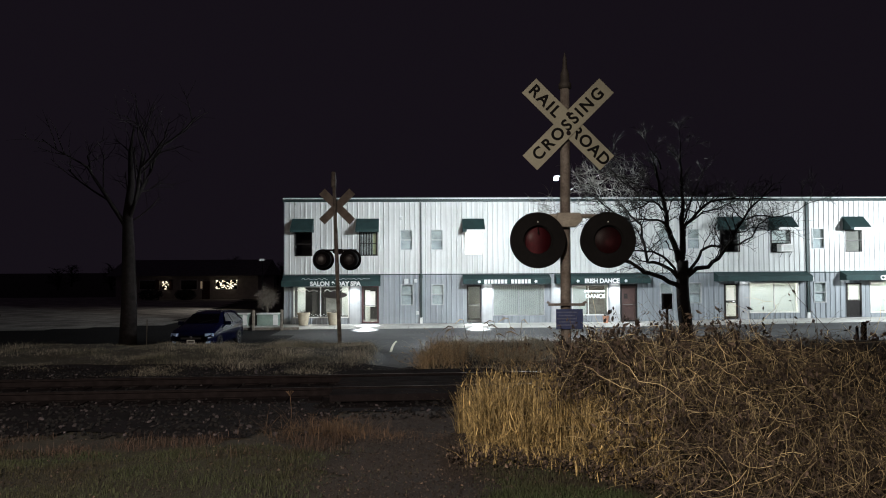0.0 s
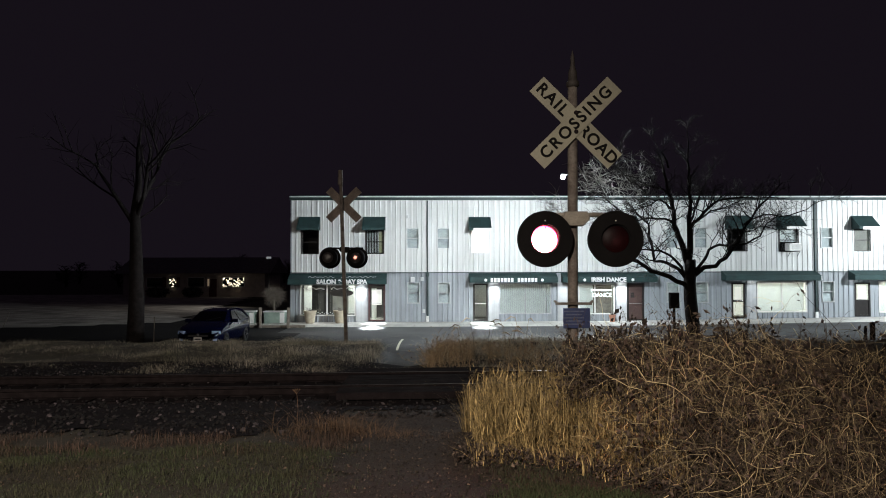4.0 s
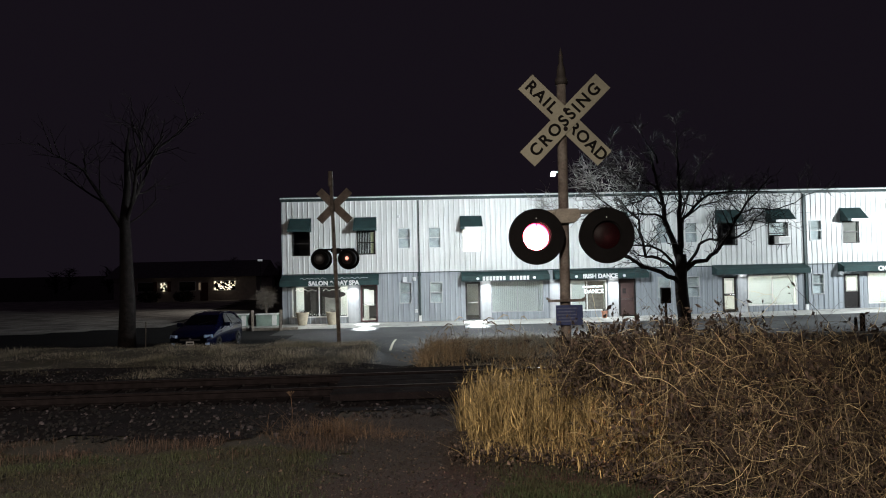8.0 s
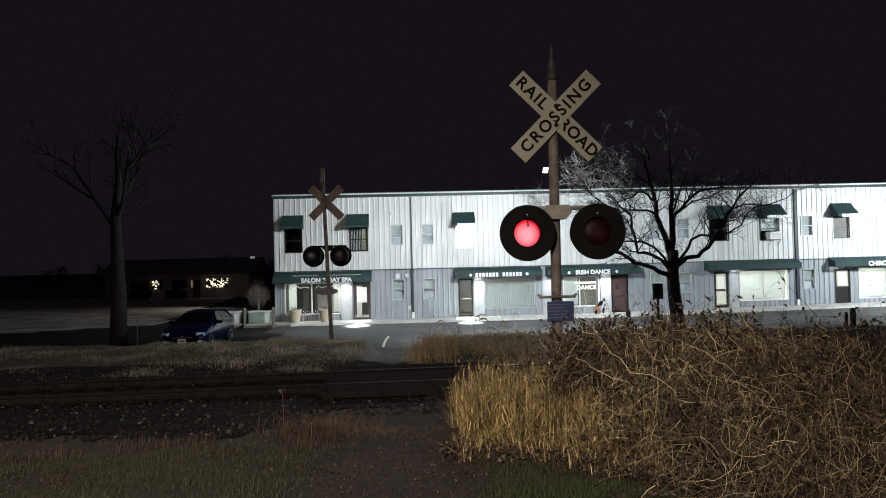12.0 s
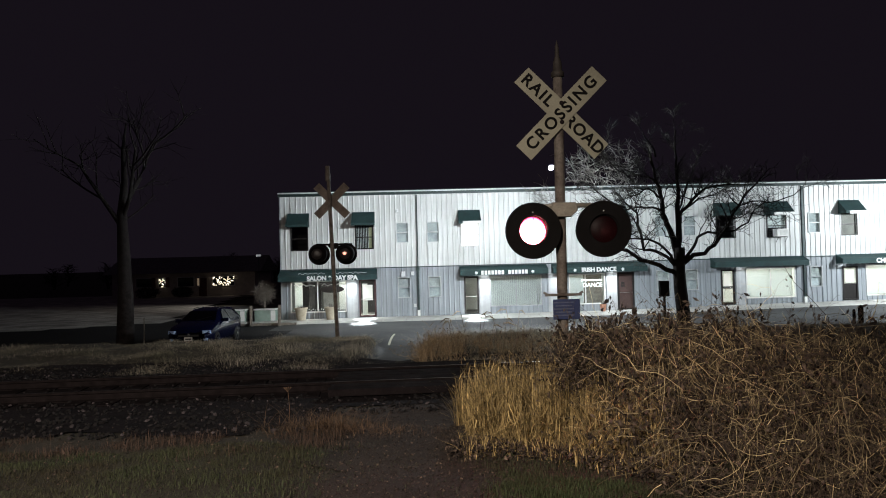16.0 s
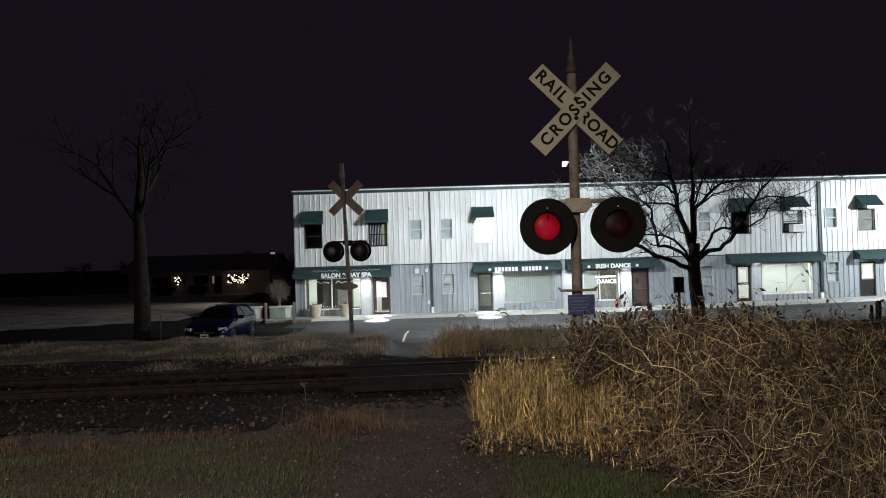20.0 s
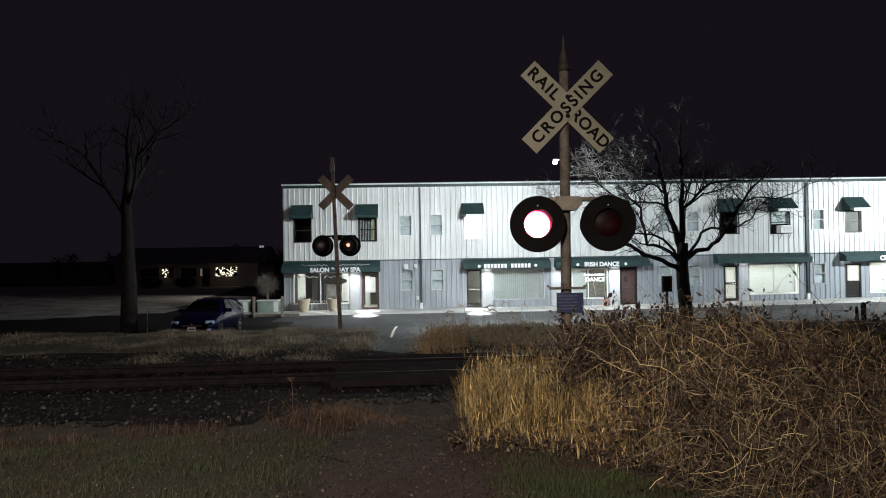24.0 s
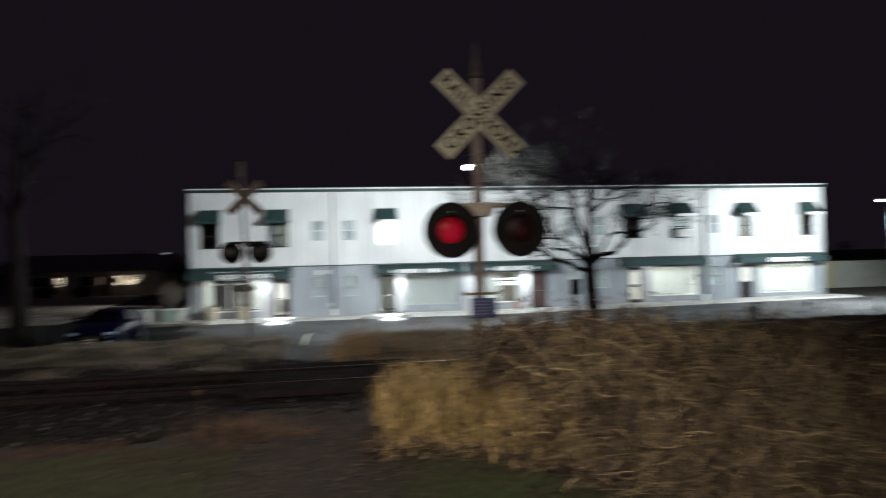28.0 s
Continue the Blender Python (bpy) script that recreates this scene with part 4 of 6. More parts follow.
for k, (a, b, z) in enumerate(DOOR):
    mat = MAROON if k == 0 else DARK_FRAME
    d = part("door", frame_bars(Mesh(), a, b, z, 1.25, BY + 0.02, 0.09, 0.06), mat, shop, "glazed shop door in a dark frame")
    part("door_pane", Mesh().box(a + 0.09, b - 0.09, BY + 0.03, BY + 0.036, z + 0.09, 1.16), GLASS, d, shadow=False)
    part("push_bar", Mesh().tube([(a + 0.12, BY - 0.05, z + 1.02), (b - 0.12, BY - 0.05, z + 1.02)], [0.016, 0.016], 6), CHROME, d)
    if k in (0, 3, 4):
        part("door_poster", Mesh().box(a + 0.2, b - 0.2, BY + 0.024, BY + 0.028, z + 0.95, z + 1.85), SHADE, d, "white notice on the glass")
        part("door_screen", Mesh().box(a + 0.12, a + 0.42, BY + 0.9, BY + 0.92, z + 0.05, z + 1.9), SHADE, d, "pale screen inside the door")
    if k == 4:
        part("lower_panel", Mesh().box(a + 0.09, b - 0.09, BY + 0.022, BY + 0.029, z + 0.09, z + 0.98), DARK_FRAME, d, "dark lower door panel")
    if k == 3:
        part("door_rail", Mesh().box(a + 0.09, b - 0.09, BY + 0.022, BY + 0.029, z + 0.95, z + 1.08), DARK_FRAME, d)
    if k == 2:
        part("door_leaf", Mesh().box(a + 0.09, b - 0.09, BY + 0.004, BY + 0.028, z + 0.05, 1.17), BROWN_DOOR, d, "dark red-brown door leaf")
        part("door_notice", Mesh().box(a + 0.2, a + 0.42, BY - 0.004, BY + 0.002, z + 1.35, z + 1.65), DARK_FRAME, d, "framed notice on the door")
for a, b, z in ((-4.5, -3.88, -0.97), (3.24, 3.84, -0.97), (7.3, 7.95, -0.97), (10.74, 11.36, -0.97), (18.5, 19.05, -0.87)):
    part("pilaster", Mesh().box(a, b, BY - 0.12, BY - 0.034, z, 1.32), PILASTER, shop, "grey shopfront pilaster")


def awning(x0, x1, z0, z1, out, label, drop=0.14):
    """A closed canvas awning: sloped front, end cheeks and a hanging valance."""
    y0, y1 = BY - 0.04, BY - out
    m = Mesh()
    n = max(2, round((x1 - x0) / 0.9))
    for a, b in zip(steps(x0, x1, (x1 - x0) / n), steps(x0, x1, (x1 - x0) / n)[1:]):
        for s in range(3):
            f0, f1 = s / 3, (s + 1) / 3
            sag = [-0.02 * math.sin(math.pi * f) for f in (f0, f1)]
            p = [(y0 + (y1 - y0) * f, z1 + (z0 + drop - z1) * f + g) for f, g in zip((f0, f1), sag)]
            m.quad((a, p[1][0], p[1][1]), (b, p[1][0], p[1][1]), (b, p[0][0], p[0][1]), (a, p[0][0], p[0][1]))
        m.quad((a, y1 + 0.005, z0), (b, y1 + 0.005, z0), (b, y1, z0 + drop), (a, y1, z0 + drop))
    for x in (x0, x1):
        m.quad((x, y0, z1), (x, y1, z0 + drop), (x, y1, z0), (x, y0, z0))
    aw = part("awning", m, AWNING, shop, label)
    part("awning_bar", Mesh().tube([(x0, y1 + 0.02, z0 + 0.01), (x1, y1 + 0.02, z0 + 0.01)], [0.014, 0.014], 6), CHROME, aw)
    return aw


for k, (a, b, z0, z1) in enumerate(UPPER):
    aw = awning(a - 0.17, b + 0.12, z1 - 0.02, z1 + 0.80, 0.85, "small dark green window awning")
    if k in (2, 5, 6, 7):
        part("valance", Mesh().box(a + 0.05, b + 0.12, BY - 0.862, BY - 0.852, z1 - 0.06, z1 + 0.11), WHITE, aw, "white valance strip")
AW = [(-8.34, -2.7, 1.24, 1.86), (2.1, 7.2, 1.32, 1.86), (7.5, 13.0, 1.32, 1.86), (17.0, 22.6, 1.40, 1.96), (24.6, 30.6, 1.42, 1.98)]
FRONT_AWN = [awning(a, b, z0, z1, 0.75, "long dark green shop awning with white lettering", drop=0.30) for a, b, z0, z1 in AW]
YT = BY - 0.76


def sign_words(text, x, z, size, k):
    words(text, size, pose(x, YT, z), SIGN_PAINT, "lettering", FRONT_AWN[k], 0.002, 0.018)


SIGN_PAINT = material("white_awning_paint", (0.75, 0.76, 0.76), 0.6, 0.0, 0.1, 5, 0.02, 60)
sign_words("SALON & DAY SPA", -5.25, 1.38, 0.345, 0)
sign_words("IRISH DANCE", 10.15, 1.46, 0.34, 2)
sign_words("CHIROPRACTIC", 27.9, 1.56, 0.36, 4)
for k, x0, x1, z, n in ((1, 3.28, 6.02, 1.46, 14),):
    for i in range(n):
        if i == 7:
            continue
        c = x0 + (x1 - x0) * (i + 0.5) / n
        part("lettering_bar", Mesh().box(c - 0.074, c + 0.074, YT - 0.004, YT, z - 0.12, z + 0.12), SIGN_PAINT, FRONT_AWN[k])
swash = Mesh()
for x0, x1, ph in ((-7.2, -5.7, 0), (-5.3, -3.3, 1)):
    pts = [(x, BY - 0.55 - 0.0 * x, 1.66 + 0.05 * math.sin((x + ph) * 21.0) * (0.55 + 0.45 * math.sin(x * 6))) for x in steps(x0, x1, 0.05)]
    swash.tube(pts, [0.012] * len(pts), 4)
part("script_line", swash, SIGN_PAINT, FRONT_AWN[0], "thin white script line")
for k, xs in ((2, (8.75, 11.55)), (1, (3.02, 6.3))):
    for x in xs:
        part("emblem", Mesh().lathe((x, YT, 1.46), (0, -1, 0), [(0.10, 0), (0.06, 0.004), (0.001, 0.005)], 5), SIGN_PAINT, FRONT_AWN[k], "small white emblem")

# neon lettering, meters, an air conditioner and light fittings on the front
words("DANCE", 0.34, pose(9.95, BY + 0.08, 0.55), NEON, "neon_lettering", shop, 0.01, 0.0)
part("neon_bar", Mesh().box(9.3, 10.5, BY + 0.07, BY + 0.085, 0.80, 0.88), NEON, shop, "bright neon bar")
for x, z, s in ((-1.2, 1.5, 0.12), (-0.65, 1.52, 0.09), (-0.55, -0.35, 0.08), (22.9, 1.5, 0.1), (-1.5, 5.2, 0.08)):
    part("meter_box", Mesh().slab(pose(x, BY - 0.09, z), s, 0.06, s * 1.2, 0.015), FRAME, shop, "small grey utility box")
ac = part("air_conditioner", Mesh().slab(pose(21.25, BY - 0.2, 3.36), 0.38, 0.26, 0.23, 0.03), WHITE, shop, "white window air conditioner on brackets")
part("grille", Mesh().slab(pose(21.3, BY - 0.47, 3.36), 0.26, 0.006, 0.16), BLIND, ac)
for dx in (-0.25, 0.3):
    part("bracket", Mesh().tube([(21.25 + dx, BY - 0.4, 3.12), (21.25 + dx, BY - 0.05, 2.8)], [0.015, 0.015], 5), DARK_FRAME, ac)
for x in (-4.19, 3.54, 11.05, 18.78, 24.85):
    z = 1.25 + lot_rise(x) * 0.5
    part("canopy_lamp", Mesh().slab(pose(x, BY - 0.26, z + 0.14), 0.07, 0.06, 0.02, 0.008), LAMP_WHITE, shop, "small white lamp under the awning")
for x, w in ((-4.19, 180), (3.54, 180), (7.62, 70), (11.05, 230), (18.78, 22), (24.75, 22)):
    spot("canopy_light_beam", (x, BY - 0.62, 1.28), (x, BY - 0.62, -1.0), w, COOL, 150, 0.9, 0.05)
# spots without fittings, added to imitate the bright ground streaks at two doors
for x in (-3.36, 2.78):
    spot("added_door_pool", (x, BY - 0.72, 1.15), (x, BY - 1.3, -1.0), 8000, COOL, 38, 1.0, 0.05)
    spot("added_door_pool", (x, BY - 0.72, 1.15), (x, BY - 3.0, -1.0), 11000, COOL, 27, 1.0, 0.05)

# floodlights
def lamp_post(x, y, z0, hx, hz, label):
    """A slim car park lamp with its head on a short arm."""
    pl = thing("lamp_post", (x, y, z0), label, "lamp post", "car park lamps")
    part("pole", Mesh().tube([(x, y, z0 - 0.1), (x, y, hz + 0.14), (hx, y, hz + 0.16)], [0.075, 0.055, 0.03], 10), TRIM_DARK, pl, "dark steel pole")
    hd = part("head", Mesh().slab(pose(hx - 0.02, y, hz + 0.12, -8), 0.085, 0.10, 0.035, 0.015), DULL_FRAME, pl, "grey lamp head")
    part("lens", Mesh().slab(pose(hx - 0.02, y + 0.0, hz + 0.03, -8), 0.075, 0.08, 0.04, 0.02), LAMP_WHITE, hd, "glaring white lens")


lamp_post(5.80, 30.0, -1.05, 5.40, 5.92, "lit car park lamp post beyond the tracks")
lamp_post(29.0, 34.0, -0.9, 28.5, 4.62, "lit car park lamp post near the shop corner")


# ---- things along the shops ----
def planter(x, y, r, h, mat, label, group=""):
    p = thing("planter", (x, y, -0.97), label, "planter", group)
    part("pot", Mesh().lathe((x, y, -0.97), (0, 0, 1), [(0.001, 0), (r * 0.68, 0), (r * 0.95, h * 0.86), (r * 1.05, h * 0.87), (r * 1.05, h), (r * 0.92, h), (r * 0.88, h * 0.9), (0.001, h * 0.9)], 24), mat, p, smooth=False)
    tw = Mesh()
    for i in range(40):
        a, l = random.uniform(0, 6.28), random.uniform(0.08, 0.28)
        q0 = Vector((x + r * 0.6 * math.cos(a) * random.random(), y + r * 0.6 * math.sin(a) * random.random(), -0.97 + h * 0.9))
        tw.tube([q0, q0 + Vector((random.uniform(-0.1, 0.1), random.uniform(-0.1, 0.1), l))], [0.008, 0.003], 3)
    part("dry_plant", tw, TWIG, p, "withered plant stalks")
    return p


planter(-7.05, 41.2, 0.36, 0.72, TERRACOTTA, "cream tapered planter before the salon window", "shop planters")
planter(-5.35, 41.2, 0.36, 0.72, TERRACOTTA, "cream tapered planter before the salon window", "shop planters")
planter(10.35, 41.3, 0.19, 0.42, ORANGE, "faded orange pot of dry stalks below a shop window")

for x0, x1, y in ((-11.3, -10.25, 41.3), (-9.7, -8.5, 41.2)):
    u = thing("utility_cabinet", ((x0 + x1) / 2, y, -1.05), "pale green steel utility cabinet on a pad", "utility cabinet", "cabinets beside the shops")
    part("pad", Mesh().box(x0 - 0.1, x1 + 0.1, y - 0.1, y + 0.8, -1.12, -0.98), CONCRETE, u)
    part("body", Mesh().slab(pose((x0 + x1) / 2, y + 0.35, -0.655), (x1 - x0) / 2, 0.35, 0.325, 0.03), GREEN_BOX, u)
    part("lid", Mesh().slab(pose((x0 + x1) / 2, y + 0.33, -0.305), (x1 - x0) / 2 + 0.03, 0.39, 0.035, 0.015), WHITE, u, "pale lid")
    part("side_panel", Mesh().slab(pose(x1 - 0.14, y - 0.012, -0.655), 0.13, 0.008, 0.29), WHITE, u, "white end panel")
for x, y, h in ((-9.4, 39.1, 1.13), (-7.86, 39.0, 1.14), (-11.6, 40.2, 1.1)):
    p = Mesh().slab(pose(x, y, -1.08 + h / 2, 0, random.uniform(-2, 2), 10), 0.075, 0.075, h / 2, 0.02)
    alone("fence_post", p, TIMBER, "weathered square timber post beside the cabinets", "post", "timber posts")
alone("landscape_timber", Mesh().slab(pose(-8.9, 39.3, -1.0), 1.9, 0.09, 0.07, 0.02), TIMBER, "weathered timber kerb between posts", "timber")
mb = thing("drop_box", (8.80, 26.4, -0.9), "dark metal drop box on a thin post", "drop box")
part("post", Mesh().tube([(8.80, 26.4, -1.05), (8.80, 26.4, 0.75)], [0.05, 0.05], 8), BLACK, mb)
part("box", Mesh().slab(pose(8.80, 26.4, 0.93), 0.17, 0.12, 0.29, 0.03), BLACK, mb)
for x, r, h, lab in ((14.86, 0.085, 1.12, "short thick dark bollard post at the car park edge"), (14.62, 0.05, 0.98, "short thin dark bollard post at the car park edge")):
    b = thing("bollard", (x, 24.2, -0.75), lab, "bollard", "bollards")
    part("tube", Mesh().lathe((x, 24.2, -0.9), (0, 0, 1), [(r, 0), (r, h), (r * 0.7, h + 0.05), (0.001, h + 0.07)], 14), BLACK, b, smooth=True)
alone("marker_stake", Mesh().tube([(-11.9, 30.6, -1.1), (-11.88, 30.6, 0.12)], [0.022, 0.018], 6), TIMBER, "thin pale marker stake by the drive", "stake")
alone("marker_stake", Mesh().tube([(-23.75, 40.1, -1.1), (-23.55, 40.1, -0.65), (-23.38, 40.1, -0.15)], [0.022, 0.02, 0.016], 6), TIMBER, "thin pale leaning stake at the lawn edge", "stake")
stalk = thing("dry_stalk", (-2.05, 9.4, gz(-2.05, 9.4)), "tall dry seed stalk standing in the stones", "weed")
zs = gz(-2.05, 9.4)
part("stem", Mesh().tube([(-2.05, 9.4, zs - 0.02), (-2.04, 9.4, zs + 0.25), (-2.06, 9.4, zs + 0.50)], [0.004, 0.0035, 0.003], 5), TUFT, stalk)
head = Mesh()
for k in range(9):
    a = k * 0.7
    head.tube([(-2.06, 9.4, zs + 0.44), (-2.06 + 0.05 * math.cos(a), 9.4 + 0.04 * math.sin(a), zs + 0.50)], [0.002, 0.004], 4)
part("seed_head", head, TUFT, stalk, "flat dry seed head")
ct = thing("storage_container", (40.0, 50, -1.0), "long pale grey storage container with a yellow end beyond the shops", "container")
part("body", Mesh().box(36.6, 48.5, 50, 52.4, -1.0, 1.2), PALE_BOX, ct)
for x in steps(36.7, 48.4, 0.3):
    part("rib", Mesh().box(x - 0.04, x + 0.04, 49.96, 50.0, -0.9, 1.1), PALE_BOX if x > 37.8 else CONTAINER, ct)
part("end_panel", Mesh().box(36.6, 37.8, 49.975, 49.998, -1.0, 1.2), CONTAINER, ct, "yellow end panel")
part("skid", Mesh().box(36.7, 37.3, 49.92, 49.97, -1.05, -0.85), CAR_BLACK, ct)


# what stands in the salon and dance windows
for x0, x1, mat, lab in ((-7.6, -7.15, SHADE, "white curtain"), (-7.12, -6.75, DARK_FRAME, "dark drape"), (-6.45, -6.05, DARK_FRAME, "dark drape"), (-5.0, -4.6, SHADE, "white curtain")):
    part("drape", Mesh().box(x0, x1, BY + 0.45, BY + 0.5, -0.5, 1.15), mat, shop, lab)
part("display_board", Mesh().box(-5.95, -5.05, BY + 0.6, BY + 0.64, -0.5, 0.75), CARPET, shop, "dark display board in the window")
oval = Mesh()
for yy in (BY - 0.10, BY - 0.07):
    oval.v += [(-5.34 + 0.69 * math.cos(a * math.pi / 14), yy, 0.72 + 0.2 * math.sin(a * math.pi / 14)) for a in range(28)]
oval.f += [tuple(range(28)), tuple(reversed(range(28, 56)))] + [(i, (i + 1) % 28, 28 + (i + 1) % 28, 28 + i) for i in range(28)]
part("oval_sign", oval, DARK_FRAME, shop, "dark oval sign before the glass")
for i in range(26):
    part("sill_light", Mesh().lathe((-7.6 + i * 0.12, BY + 0.3, -0.48 + 0.05 * (i % 2)), (0, -1, 0), [(0.03, 0), (0.02, 0.02), (0.001, 0.03)], 6), WHITE, shop, "small white ornament on the sill")
sc = Mesh()
for x0, x1, ph in ((-7.55, -6.35, 0.0), (-5.95, -4.75, 1.3)):
    pts = [(x, BY - 0.01, 0.98 + 0.075 * math.sin((x + ph) * 15.0) * (0.6 + 0.4 * math.sin(x * 5))) for x in steps(x0, x1, 0.03)]
    sc.tube(pts, [0.032] * len(pts), 5)
part("script_line", sc, SIGN_PAINT, shop, "white script line painted on the window")
part("white_panel", Mesh().box(8.65, 9.42, BY + 0.10, BY + 0.11, -0.42, 1.1), SHADE, shop, "white lit panel in the window")
part("inner_wall", Mesh().box(9.5, 10.6, BY + 0.5, BY + 0.55, -0.9, 1.5), TIMBER, shop, "brown inner wall")
part("door_notice", Mesh().box(11.62, 11.92, BY + 0.024, BY + 0.028, 0.45, 0.85), WHITE, shop, "pale notice on the door")

# ---- the parked car ----
def car(x, y, z, turn):
    c = thing("car", (0, 0, 0), "dark blue parked hatchback facing the tracks", "car")
    # sections along the length (front at -y): y, half width at sill, at waist, at roof, sill z, waist z, roof z
    sec = [(-2.18, 0.62, 0.66, 0.50, 0.30, 0.62, 0.66), (-2.08, 0.80, 0.82, 0.62, 0.24, 0.72, 0.78), (-1.7, 0.87, 0.88, 0.70, 0.22, 0.86, 0.93), (-1.05, 0.89, 0.90, 0.74, 0.22, 0.95, 1.03), (-0.95, 0.89, 0.90, 0.70, 0.22, 0.96, 1.06), (-0.25, 0.89, 0.90, 0.60, 0.22, 0.98, 1.42), (0.35, 0.89, 0.90, 0.61, 0.22, 1.0, 1.49), (1.25, 0.89, 0.90, 0.62, 0.22, 1.02, 1.50), (1.85, 0.88, 0.89, 0.60, 0.24, 1.04, 1.42), (2.1, 0.84, 0.86, 0.62, 0.30, 1.02, 1.10), (2.2, 0.78, 0.80, 0.56, 0.40, 0.90, 0.94)]
    m = Mesh()
    ring = []
    for yy, a, b, r, z0, z1, z2 in sec:
        n = len(m.v)
        m.v += [(-a * 0.9, yy, z0), (-a, yy, z0 + 0.08), (-b, yy, z1 - 0.12), (-b * 0.97, yy, z1), (-r, yy, z2 - 0.03), (-r * 0.75, yy, z2), (r * 0.75, yy, z2), (r, yy, z2 - 0.03), (b * 0.97, yy, z1), (b, yy, z1 - 0.12), (a, yy, z0 + 0.08), (a * 0.9, yy, z0)]
        ring.append(n)
    for a, b in zip(ring, ring[1:]):
        for k in range(12):
            m.f.append((a + k, a + (k + 1) % 12, b + (k + 1) % 12, b + k))
    m.f += [tuple(range(ring[0], ring[0] + 12)), tuple(reversed(range(ring[-1], ring[-1] + 12)))]
    body = part("body", m, CAR_BLUE, c, "dark blue glossy car body", smooth=True)

    def lay(name, pts, mat, push, label=""):
        q = Mesh().quad(*[(p[0] + push[0], p[1] + push[1], p[2] + push[2]) for p in pts])
        q.quad(*[(p[0] + push[0] * 0.3, p[1] + push[1] * 0.3, p[2] + push[2] * 0.3) for p in reversed(pts)])
        part(name, q, mat, body, label)

    lay("windscreen", [(-0.68, -0.93, 1.07), (0.68, -0.93, 1.07), (0.55, -0.28, 1.41), (-0.55, -0.28, 1.41)], CAR_GLASS, (0, -0.012, 0.012), "dark windscreen")
    for s in (-1, 1):
        lay("side_window", [(s * 0.89, -0.55, 1.0), (s * 0.89, 0.35, 1.01), (s * 0.64, 0.30, 1.42), (s * 0.65, -0.12, 1.38)], CAR_GLASS, (s * 0.012, 0, 0.005), "dark side window")
        lay("side_window", [(s * 0.89, 0.42, 1.02), (s * 0.88, 1.5, 1.05), (s * 0.63, 1.3, 1.38), (s * 0.64, 0.38, 1.42)], CAR_GLASS, (s * 0.012, 0, 0.005), "dark side window")
        part("headlight", Mesh().slab(pose(s * 0.68, -2.06, 0.68, -12, 0, s * 24), 0.17, 0.07, 0.065, 0.03), HEADLIGHT, c, "clear headlight")
        part("fog_lamp", Mesh().slab(pose(s * 0.66, -2.13, 0.40, 0, 0, s * 14), 0.09, 0.04, 0.05, 0.02), HEADLIGHT, c)
        mi = part("mirror", Mesh().slab(pose(s * 1.0, -0.55, 1.05), 0.11, 0.05, 0.075, 0.025), CAR_BLUE, c, "door mirror")
        part("door_handle", Mesh().slab(pose(s * 0.905, 0.3, 0.88), 0.012, 0.09, 0.014), CHROME, c)
        for wy in (-1.38, 1.32):
            tyre = part("wheel", Mesh().lathe((s * 0.72, wy, 0.32), (s, 0, 0), [(0.20, 0.0), (0.30, 0.0), (0.32, 0.04), (0.32, 0.17), (0.30, 0.20), (0.215, 0.20), (0.205, 0.17)], 24), TYRE, c, "black tyre")
            rim = Mesh().lathe((s * 0.72, wy, 0.32), (s, 0, 0), [(0.215, 0.17), (0.20, 0.185), (0.19, 0.16), (0.001, 0.15)], 20)
            for k in range(5):
                a = 2 * math.pi * k / 5
                rim.tube([(s * 0.905, wy, 0.32), (s * 0.905, wy + 0.19 * math.cos(a), 0.32 + 0.19 * math.sin(a))], [0.028, 0.022], 6)
            part("rim", rim, CHROME, tyre, "bright five-spoke rim")
    part("grille", Mesh().slab(pose(0, -2.155, 0.56), 0.42, 0.03, 0.055, 0.02), CAR_BLACK, c, "black grille")
    part("lower_grille", Mesh().slab(pose(0, -2.15, 0.33), 0.46, 0.05, 0.06, 0.02), CAR_BLACK, c)
    part("badge", Mesh().lathe((0, -2.19, 0.60), (0, -1, 0), [(0.06, 0), (0.05, 0.01), (0.001, 0.012)], 14), CHROME, c)
    part("number_plate", Mesh().slab(pose(0, -2.2, 0.43), 0.16, 0.008, 0.075, 0.003), WHITE, c, "white number plate")
    part("plate_bar", Mesh().slab(pose(0, -2.211, 0.43), 0.12, 0.002, 0.03), CAR_BLACK, c)
    for s in (-1, 1):
        part("roof_rail", Mesh().tube([(s * 0.52, -0.1, 1.47), (s * 0.52, 0.2, 1.52), (s * 0.52, 1.2, 1.5), (s * 0.52, 1.4, 1.44)], [0.015] * 4, 6), CAR_BLACK, c)
    part("wiper", Mesh().tube([(-0.1, -0.95, 1.08), (0.45, -0.72, 1.2)], [0.009, 0.006], 4), CAR_BLACK, c)
    c.matrix_basis = pose(x, y, z, 0, 0, turn)
    return c


car(-9.35, 30.8, -1.07, -2)

# ---- the bungalow beyond the lawn ----
hs = thing("house", (-27, 85, -1.1), "low dark bungalow with string-lit windows beyond the lawn", "house")
part("wall", Mesh().box(-36, -19.5, 85, 94, -1.2, 1.7), HOUSE_WALL, hs, "beige siding wall")
rf = Mesh()
rf.quad((-36.8, 84.2, 1.65), (-18.7, 84.2, 1.65), (-18.7, 89.5, 3.6), (-36.8, 89.5, 3.6))
rf.quad((-18.7, 94.8, 1.65), (-36.8, 94.8, 1.65), (-36.8, 89.5, 3.6), (-18.7, 89.5, 3.6))
rf.quad((-36.8, 84.2, 1.65), (-36.8, 89.5, 3.6), (-36.8, 94.8, 1.65))
rf.quad((-18.7, 84.2, 1.65), (-18.7, 94.8, 1.65), (-18.7, 89.5, 3.6))
